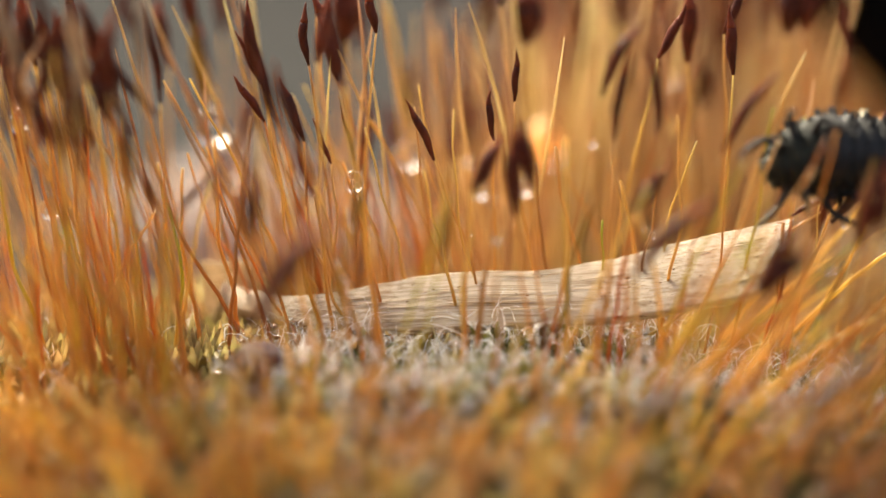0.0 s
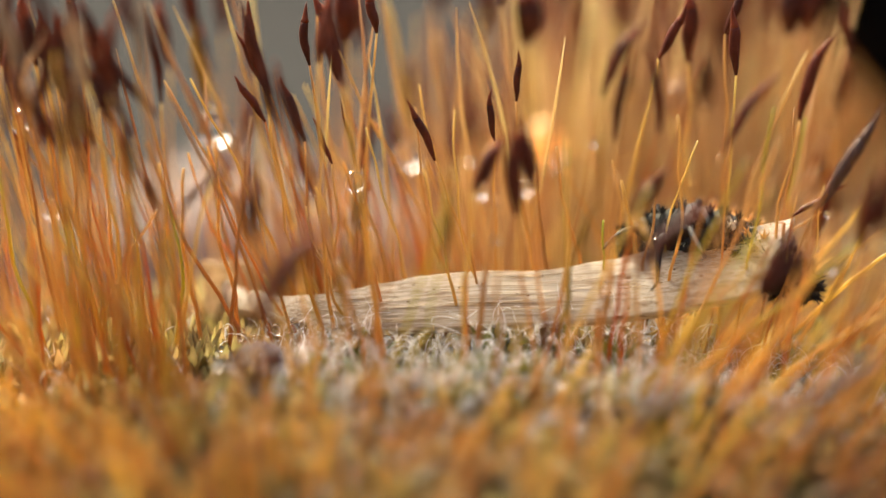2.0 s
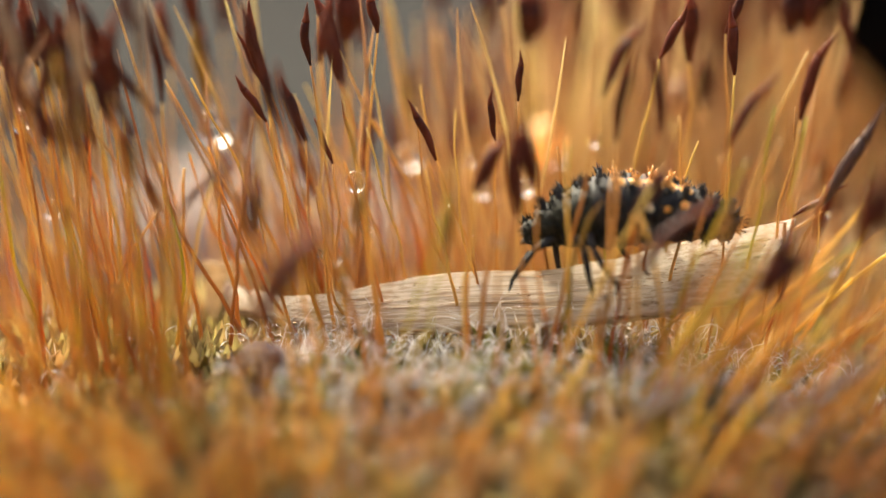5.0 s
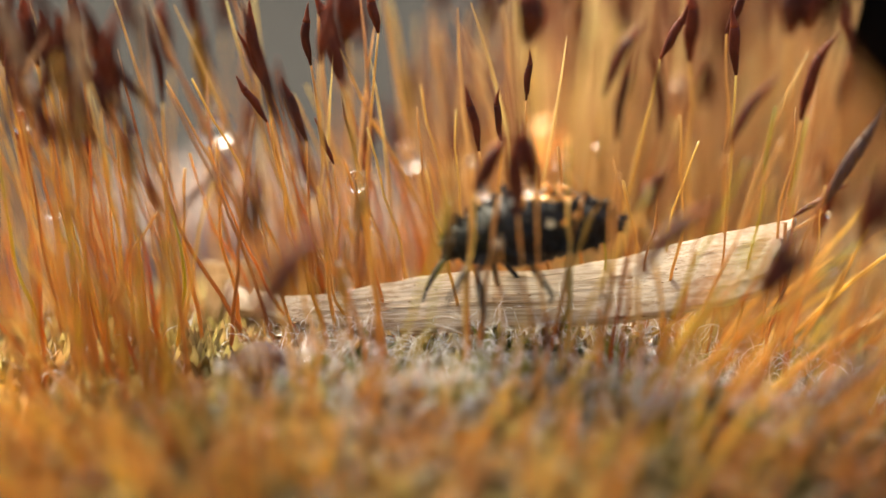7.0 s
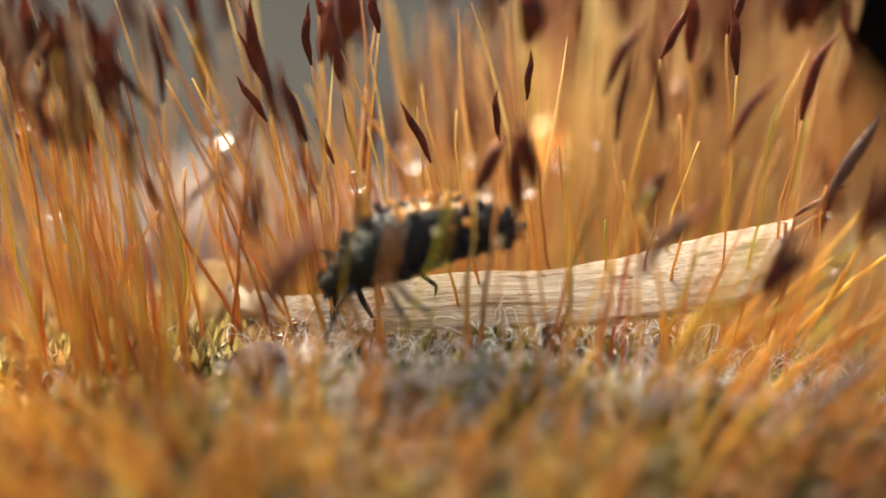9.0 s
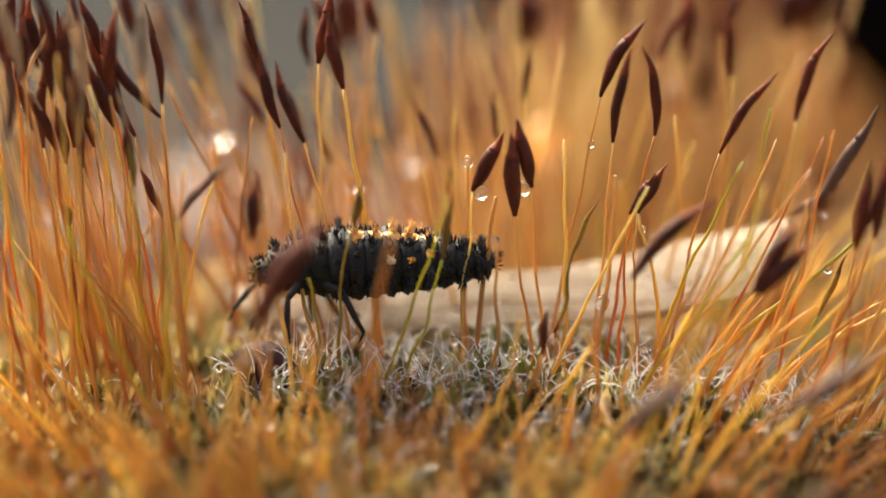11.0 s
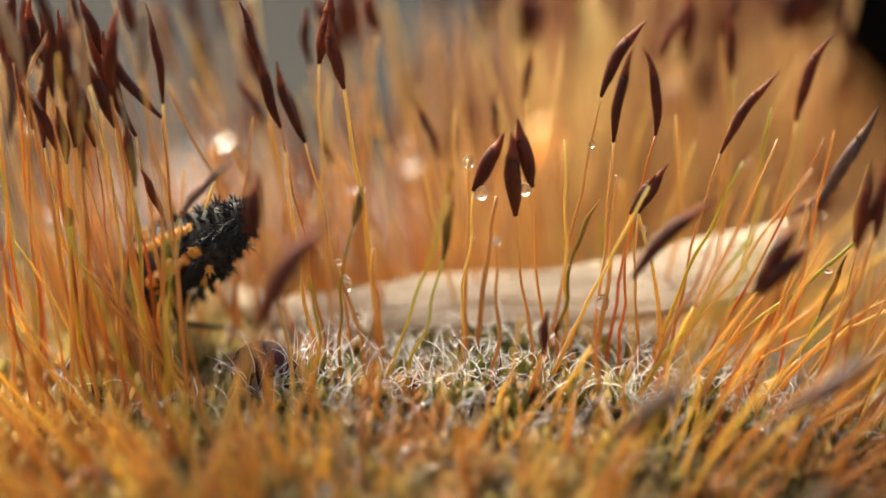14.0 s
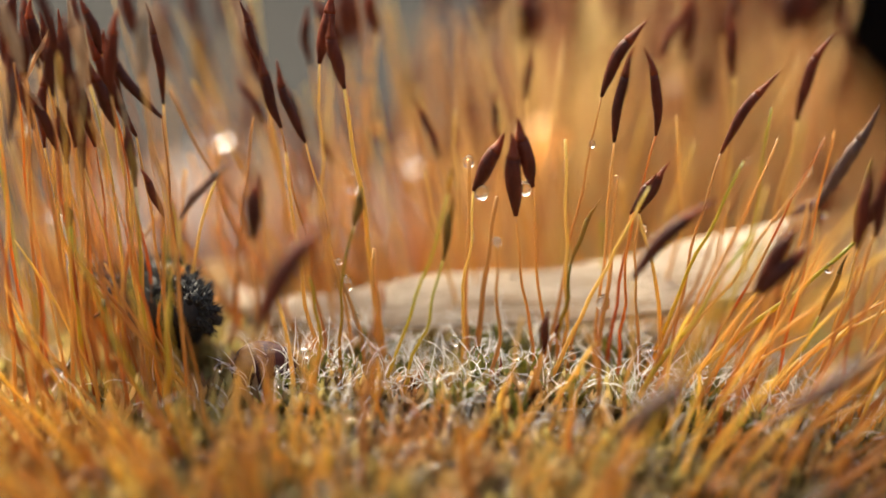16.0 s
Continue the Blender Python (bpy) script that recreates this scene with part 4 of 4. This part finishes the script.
# ---- dew on the cushion ----
def dew(rng):
    for i in range(290):
        x, y = rng.uniform(-10, 18), rng.uniform(-13, -4.5) if i % 2 else rng.uniform(-2.6, -0.9)
        size = rng.choice((0.1, 0.12, 0.14, 0.16, 0.18, 0.2, 0.24, 0.3))
        m = Matrix.Translation(Vector((x, y, ground(x, y) + (rng.uniform(1.3, 2.5) if i % 2 else rng.uniform(0.6, 1.5)))) * MM) @ Matrix.Scale(size, 4)
        ob = new("dew_drop", drop_mesh())
        ob.matrix_basis = m
        tagged(ob, "small clear dew drop caught on silver moss hairs", "dew drop", "dew drops")


dew(random.Random(3))
stone("fallen_husk", -7.80, -5.31, 0.20, 1.6, 1.2, 1.25, SEED, 9.0, "rounded dark maroon seed husk lying in the moss", "seed husk", 0.12)


# ---- the beetle larva ----
def barrel(length, wide, tall, n=9, sides=18, tail=1.0, nose=1.0):
    """One ring of the body, along x, swelling in the middle."""
    verts, faces = [], []
    for i in range(n):
        s = i / (n - 1)
        swell = 0.88 + 0.12 * math.sin(math.pi * s) ** 0.6
        swell *= tail + (nose - tail) * s
        if i in (0, n - 1):
            swell *= 0.9
        for k in range(sides):
            a = 2 * math.pi * k / sides
            fold = 1 + 0.05 * math.sin(3 * a) + 0.04 * math.cos(7 * a + i) + 0.12 * noise.noise(Vector((math.cos(a) * 2, math.sin(a) * 2, i * 0.9 + wide * 9)))
            verts.append(((s - 0.5) * length, math.cos(a) * wide * swell * fold, math.sin(a) * tall * swell * fold))
    for i in range(n - 1):
        for k in range(sides):
            a, b = i * sides + k, i * sides + (k + 1) % sides
            faces.append((a, a + sides, b + sides, b))
    faces.append(tuple(range(sides)))
    faces.append(tuple((n - 1) * sides + k for k in reversed(range(sides))))
    rng = random.Random(int(wide * 1000))
    for k in range(80):
        a, s = rng.uniform(-1.1, math.pi + 1.1), rng.uniform(-0.42, 0.42) * length
        p = Vector((s, math.cos(a) * wide * 0.9, math.sin(a) * tall * 0.9))
        d = Vector((rng.uniform(-0.15, 0.15), p.y, p.z)).normalized() * rng.uniform(0.16, 0.36)
        tube([p, p + d * 0.6, p + d], [0.06, 0.035, 0.006], 4, verts=verts, faces=faces)
    return verts, faces


def tubercle_mesh(name, mat, high, foot=0.2):
    """A fleshy wart that ends in a crown of stiff points."""
    verts, faces = [], []
    tube([(0, 0, -0.08), (0, 0, 0.04), (0, 0, high * 0.45), (0, 0, high * 0.6)], [foot, foot * 0.95, foot * 0.6, 0.05], 8, verts=verts, faces=faces)
    for k in range(5):
        a = k * 2 * math.pi / 4
        d = Vector((math.cos(a) * 0.22, math.sin(a) * 0.22, high)) if k < 4 else Vector((0, 0, high * 1.25))
        tube([d * 0.25, d * 0.6, d], [0.07, 0.045, 0.008], 5, verts=verts, faces=faces)
    return mesh_of(name, verts, faces, mat)


def leg_mesh(side, pair):
    """Long thin leg: thigh, shin and a hooked foot, with short bristles. The first pair reaches forward, the last one back."""
    verts, faces = [], []
    kx, ky, kz, ax, ay, az = ((0.95, 0.85, 0.05, 2.3, 1.0, -0.95), (0.3, 1.25, -0.1, 0.5, 1.7, -2.0), (-0.55, 1.2, -0.1, -1.35, 1.5, -1.9))[pair]
    knee, ankle = Vector((kx, side * ky, kz)), Vector((ax, side * ay, az))
    tube(arc((0, 0, 0.1), (kx * 0.4, side * ky * 0.6, 0.2), knee, 6), [0.2, 0.22, 0.2, 0.18, 0.16, 0.13], 8, verts=verts, faces=faces)
    shin = arc(knee, knee * 0.5 + ankle * 0.5 + Vector((0.12, side * 0.12, 0)), ankle, 7)
    tube(shin, [0.12, 0.14, 0.15, 0.14, 0.12, 0.1, 0.09], 8, verts=verts, faces=faces)
    tube([ankle, ankle + Vector((0.12, side * 0.08, -0.2)), ankle + Vector((0.3, side * 0.12, -0.42))], [0.085, 0.07, 0.02], 6, verts=verts, faces=faces)
    for k, p in enumerate(shin[1:]):
        d = Vector((math.cos(k * 2.3), math.sin(k * 2.3), -0.4)) * 0.24
        tube([p, p + d], [0.03, 0.006], 4, verts=verts, faces=faces)
    return mesh_of("leg", verts, faces, CUTICLE)


def saddle_mesh(w, h, a0, a1):
    """A raised fleshy patch that follows a ring's back from angle a0 to a1."""
    verts, faces = [], []
    nx, na = 7, 8
    for i in range(nx):
        sx = -0.5 + i / (nx - 1)
        for k in range(na):
            t = k / (na - 1)
            a = radians(a0 + (a1 - a0) * t)
            edge = min(1, 3.2 * min(t, 1 - t), 4 * (0.5 - abs(sx)))
            lift = 0.93 + 0.085 * edge + 0.03 * noise.noise(Vector((i * 0.9, k * 0.9, w * 5)))
            verts.append((sx * 0.86 * (1 - 0.25 * abs(2 * t - 1)), math.cos(a) * w * lift, math.sin(a) * h * lift))
    for i in range(nx - 1):
        for k in range(na - 1):
            c = i * na + k
            faces.append((c, c + 1, c + na + 1, c + na))
    n = len(verts)
    rim = [k for k in range(na)] + [i * na + na - 1 for i in range(1, nx)] + [(nx - 1) * na + k for k in range(na - 2, -1, -1)] + [i * na for i in range(nx - 2, 0, -1)]
    for v in rim:
        x, y, z = verts[v]
        verts.append((x, y * 0.8, z * 0.8))
    m = len(rim)
    for k in range(m):
        faces.append((rim[k], rim[(k + 1) % m], n + (k + 1) % m, n + k))
    return mesh_of("orange_patch", verts, faces, ORANGE)


SEGMENTS = []  # (object, place along the body 0 head .. 1 tail)
LEGS = []


def larva():
    root = new("beetle_larva")
    root.empty_display_size = 0.003
    tagged(root, "spiny black beetle larva with orange warts, crawling", "insect larva")
    # head with jaws and feelers
    hv, hf = barrel(1.0, 0.72, 0.64, 9, 16, 0.95, 0.75)
    for s in (-1, 1):
        tube([(0.35, s * 0.25, -0.2), (0.6, s * 0.22, -0.28), (0.72, s * 0.08, -0.3)], [0.1, 0.08, 0.02], 6, verts=hv, faces=hf)
        tube([(0.3, s * 0.4, 0.1), (0.5, s * 0.52, 0.14), (0.66, s * 0.56, 0.14)], [0.06, 0.05, 0.02], 5, verts=hv, faces=hf)
    SEGMENTS.append((part("head", mesh_of("head", hv, hf, PLATE), root, "dark grey head with small jaws"), 0.03))
    black, orange = tubercle_mesh("black_tubercle", CUTICLE, 0.56, 0.2), tubercle_mesh("orange_tubercle", ORANGE, 0.44, 0.22)
    cream = tubercle_mesh("cream_tubercle", CREAM, 0.36, 0.22)
    legs = {(s, k): leg_mesh(s, k) for s in (-1, 1) for k in range(3)}
    for i in range(3):
        w = (1.2, 1.55, 1.72)[i]
        seg = part("thorax_segment", mesh_of("thorax_segment", *barrel(1.15, w, w * 0.82, tail=1.0, nose=0.92), PLATE), root, "grey-black thorax ring with olive plates")
        SEGMENTS.append((seg, (0.115, 0.20, 0.29)[i]))
        for a in (30, 75, 105, 150):
            spike(seg, black, w, w * 0.82, a)
        for s in (-1, 1):
            hip = part("leg", legs[s, i], seg, "black jointed leg")
            hip.location = Vector((0, s * w * 0.6, -w * 0.45)) * MM
            LEGS.append((hip, i, s, w))
    for i in range(9):
        s = i / 8
        w = 1.84 * (1 - 0.55 * s ** 2.2)
        seg = part("abdomen_segment", mesh_of("abdomen_segment", *barrel(1.05, w, w * 0.88, tail=0.95), CUTICLE), root, "black abdomen ring with rows of spiny warts")
        SEGMENTS.append((seg, 0.37 + 0.60 * s))
        if 0 < i < 6:
            for a in (52, 106):
                part("orange_patch", saddle_mesh(w, w * 0.88, a, a + 22), seg, "orange fleshy patch on the back")
        for a in (-35, -8, 18, 42, 68, 112, 138, 162, 188, 215):
            warm = (a in (18, 162) and i in (4, 5)) or (a in (42, 138) and i == 1) or (a in (68, 112) and 0 < i < 6)
            light = a in (18, 162) and i == 3
            spike(seg, orange if warm else cream if light else black, w, w * 0.88, a)
    for a in (15, 60, 120, 165, 90):
        point = part("tubercle", black, seg)
        way = Vector((-1, math.cos(radians(a)) * 0.5, math.sin(radians(a)) * 0.5)).normalized()
        point.matrix_basis = Matrix.Translation(Vector((-0.42, math.cos(radians(a)) * w * 0.55, math.sin(radians(a)) * w * 0.5 - 0.1)) * MM) @ way.to_track_quat("Z", "X").to_matrix().to_4x4()
    return root


UNEVEN = random.Random(77)


def spike(seg, me, w, h, angle):
    a = radians(angle + UNEVEN.uniform(-7, 7))
    ob = part("tubercle", me, seg, "orange spiny wart" if me.name.startswith("orange") else "cream spiny wart" if me.name.startswith("cream") else "")
    n = Vector((0, math.cos(a) / w, math.sin(a) / h)).normalized()
    turn = n.to_track_quat("Z", "X").to_matrix().to_4x4()
    lean = pose(0, 0, 0, UNEVEN.uniform(-18, 18), UNEVEN.uniform(-18, 18), UNEVEN.uniform(0, 90)) @ Matrix.Scale(UNEVEN.uniform(0.65, 1.12), 4)
    ob.matrix_basis = Matrix.Translation(Vector((UNEVEN.uniform(-0.14, 0.14), math.cos(a) * w * 0.93, math.sin(a) * h * 0.93)) * MM) @ turn @ lean


crawler = larva()


# ---- what moves ----
STANCES = []


def stance(t, head, mid, tail, roll=0.0):
    """The body's line at a time, through head, middle and tail; roll: how far its back turns from upright."""
    STANCES.append((t, Vector(head), Vector(mid), Vector(tail), roll))


stance(0.0, (14.44, -2.11, 8.45), (17.82, -1.17, 8.83), (22.61, 0.27, 8.04), 95)
stance(0.2, (13.47, -1.37, 8.12), (17.08, -1.27, 8.47), (21.86, 0.13, 7.56), 92)
stance(0.4, (13.11, -0.81, 7.18), (16.60, -0.74, 7.42), (21.37, -0.01, 7.08), 88)
stance(0.5, (10.05, 1.70, 3.74), (14.31, 1.46, 2.90), (19.52, -0.82, 1.34), 75)
stance(0.6, (9.55, 1.66, 4.17), (13.93, 1.52, 3.69), (18.66, -0.10, 1.55), 45)
stance(0.8, (8.42, 1.59, 3.93), (13.68, 1.53, 3.73), (17.41, 0.04, 2.03), 45)
stance(1.0, (8.17, 1.59, 3.93), (13.43, 1.61, 4.02), (17.65, 0.28, 4.30), 45)
stance(1.3, (8.17, 1.59, 3.93), (13.18, 1.59, 3.95), (17.65, 0.28, 4.30), 45)
stance(1.6, (7.79, 1.62, 4.05), (13.18, 1.61, 4.02), (17.65, 0.38, 4.66), 45)
stance(2.0, (7.92, 1.47, 4.09), (12.18, 1.56, 3.83), (16.12, -1.24, 2.76), 50)
stance(2.4, (7.67, 1.50, 4.21), (12.18, 1.46, 4.07), (16.62, -1.17, 3.00), 50)
stance(2.8, (7.80, 1.60, 3.64), (11.69, 2.40, 4.58), (15.28, -0.60, 1.59), 45)
stance(3.0, (8.17, 1.60, 3.64), (12.00, 2.50, 4.42), (15.41, -0.60, 1.28), 42)
stance(3.3, (7.29, 1.50, 5.23), (11.57, 2.60, 5.62), (15.04, 0.00, 1.36), 30)
stance(3.5, (6.79, 1.30, 4.90), (10.81, 2.20, 5.29), (14.73, 0.60, 1.45), 24)
stance(3.8, (6.16, 1.20, 5.18), (10.30, 1.90, 5.71), (14.64, 1.80, 3.97), 16)
stance(4.0, (6.28, 1.20, 5.31), (11.07, 3.00, 4.99), (12.03, 0.60, 0.27), 14)
stance(4.2, (5.03, 0.50, 5.38), (9.16, 1.00, 5.81), (13.55, 1.20, 4.79), 8)
stance(5.2, (3.52, -1.21, 5.22), (8.13, -0.82, 6.28), (12.62, -0.87, 5.51), 6)
stance(6.3, (2.19, -1.57, 4.81), (6.88, -1.15, 5.98), (11.62, -0.92, 5.92), 6)
stance(6.5, (2.14, -1.68, 4.45), (6.63, -1.15, 5.98), (11.12, -0.85, 6.16), 6)
stance(6.7, (2.19, -1.79, 4.35), (6.51, -1.30, 5.77), (10.87, -0.93, 6.18), 6)
stance(7.0, (0.15, -2.53, 4.95), (3.88, -2.10, 5.86), (7.25, -1.72, 5.75), 6)
stance(7.3, (-1.39, -3.02, 3.23), (2.39, -2.61, 4.66), (6.00, -1.71, 4.92), 6)
stance(7.5, (-1.79, -3.65, 2.50), (2.39, -3.02, 4.13), (6.50, -2.56, 4.26), 6)
stance(7.9, (-2.09, -3.91, 2.45), (2.39, -3.21, 4.32), (6.37, -2.72, 4.31), 6)
stance(8.1, (-2.59, -3.88, 2.57), (1.89, -3.18, 4.44), (5.87, -2.72, 4.31), 6)
stance(8.3, (-3.83, -3.76, 2.98), (0.90, -2.99, 5.08), (5.13, -2.70, 4.35), 6)
stance(8.5, (-5.37, -3.90, 3.07), (-0.60, -3.09, 5.32), (4.01, -2.81, 4.57), 6)
stance(8.7, (-6.06, -4.02, 2.66), (-2.34, -3.15, 5.13), (1.94, -1.72, 8.34), 6)
stance(8.9, (-5.27, -3.81, 3.38), (-1.34, -3.00, 5.65), (2.76, -2.41, 5.95), 6)
stance(9.2, (-5.19, -3.78, 3.50), (-1.22, -3.01, 5.61), (2.81, -2.55, 5.47), 6)
stance(10.2, (-7.10, -4.03, 4.08), (-2.60, -3.45, 5.22), (2.15, -3.15, 5.13), 6)
stance(11.3, (-8.72, -4.11, 4.37), (-3.47, -4.01, 4.73), (1.95, -3.66, 4.50), 6)
stance(11.5, (-9.15, -4.07, 4.53), (-3.72, -3.98, 4.85), (1.90, -3.52, 4.98), 6)
stance(11.8, (-10.10, -4.18, 4.13), (-4.60, -3.98, 4.85), (1.45, -3.52, 4.98), 6)
stance(12.0, (-10.80, -4.27, 3.81), (-5.60, -4.04, 4.61), (0.03, -3.61, 4.69), 6)
stance(12.3, (-12.10, -4.18, 4.13), (-7.10, -3.98, 4.85), (-1.40, -3.42, 5.34), 6)
stance(12.6, (-14.47, -4.87, 1.72), (-10.72, -4.11, 4.37), (-7.10, -3.35, 5.58), 6)
stance(13.0, (-13.49, -4.52, 0.05), (-11.48, -3.81, 4.28), (-8.34, -4.02, 6.16), -35)
stance(13.3, (-14.74, -4.17, 1.26), (-12.10, -3.45, 5.22), (-8.97, -3.67, 5.93), -65)
stance(13.6, (-12.79, -1.63, 1.43), (-11.00, -2.40, 4.52), (-9.40, -3.22, 7.49), -85)
stance(14.0, (-14.34, 0.57, 1.83), (-11.77, -1.70, 4.06), (-8.79, -4.23, 6.87), -75)
stance(14.3, (-15.11, 1.20, 2.57), (-12.15, -1.74, 3.94), (-9.09, -4.50, 5.91), -30)
stance(14.6, (-14.11, 1.62, 2.58), (-12.53, -1.73, 2.50), (-11.58, -5.54, 2.31), 30)
stance(15.0, (-13.18, 1.83, 3.31), (-11.90, -1.67, 2.74), (-11.38, -5.50, 2.43), 60)
stance(15.3, (-12.98, 1.86, 3.43), (-11.70, -1.60, 2.99), (-11.28, -5.47, 2.55), 65)
stance(15.6, (-13.23, 1.79, 3.19), (-11.85, -1.70, 2.62), (-11.21, -5.54, 2.31), 65)
stance(16.0, (-14.36, 1.41, 1.85), (-12.10, -1.80, 2.26), (-11.03, -5.36, 2.91), 65)


def ring_poses(head, mid, tail, roll):
    pull = mid * 2 - (head + tail) * 0.5
    out = []
    up0 = Vector((0, 0, 1))
    for ob, s in SEGMENTS:
        p = head * (1 - s) ** 2 + pull * 2 * s * (1 - s) + tail * s * s
        d = ((head - pull) * (1 - s) + (pull - tail) * s).normalized()
        left = up0.cross(d)
        if left.length < 0.25:
            left = left + Vector((0, -0.3, 0))
        left.normalize()
        up = d.cross(left)
        m = Matrix((d, left, up)).transposed().to_4x4()
        out.append(Matrix.Translation(p * MM) @ m @ pose(0, 0, 0, roll))
    return out


def sway(stalk, *swings):
    foot = stalk.location.copy()
    walk(stalk, [(t, Matrix.Translation(foot) @ pose(0, 0, 0, 0, a)) for t, a in swings])


def motions():
    rows, rings = [], [[] for _ in SEGMENTS]
    for t, head, mid, tail, roll in STANCES:
        base = Matrix.Translation(mid * MM)
        rows.append((t, base))
        for track, m in zip(rings, ring_poses(head, mid, tail, roll)):
            track.append((t, base.inverted() @ m))
    walk(crawler, rows)
    for (ob, s), track in zip(SEGMENTS, rings):
        walk(ob, track)
    for hip, i, side, w in LEGS:
        track = []
        k = 0
        while k <= 80:
            t = k * 0.2
            swing = 24 * math.sin(2 * math.pi * (t / 0.8) + (math.pi if (i + (side > 0)) % 2 else 0)) + (6, 4, -4)[i]
            lift = 16 * math.cos(2 * math.pi * (t / 0.8) + (math.pi if (i + (side > 0)) % 2 else 0))
            m = pose(0, side * w * 0.6 * MM, -w * 0.45 * MM, side * (lift - 12), 0, side * swing)
            track.append((t, m))
            k += 1
        walk(hip, track)
    # stalks that the larva brushes aside swing about their feet
    sway(tapped_stalk, (0, -0.4), (0.3, 1.0), (0.5, 2.4), (1, 0), (2.6, 0), (3, 1.0), (3.5, -1.7), (4, -1.0), (6.5, -0.3), (16, 0))
    sway(pushed_stalk, (0, 16), (0.4, 10), (0.5, 3), (0.7, -1), (1, 0), (16, 0))
    sway(trodden_stalk, (0, 6), (0.3, 4), (0.6, 1), (1, 0), (16, 0))
    sway(bumped_stalk, (0, 0), (4.2, 0), (6.3, 1.5), (6.7, 6), (7, 12.5), (7.3, 4), (7.5, 1), (8, 2.7), (8.5, 1), (8.8, -1), (9.2, -2.1), (11.3, 1.6), (16, 1.6))
    sway(nodding_stalk, (0, 0), (4.2, 0.4), (6.3, 1.0), (7, 2.1), (9.2, 2.2), (11.3, 2.6), (16, 2.6))
    sway(shaken_stalk, (0, 0), (6.3, 0), (6.9, 1.5), (7.4, 0), (9, 0.9), (11.3, 1.2), (16, 1.2))


motions()
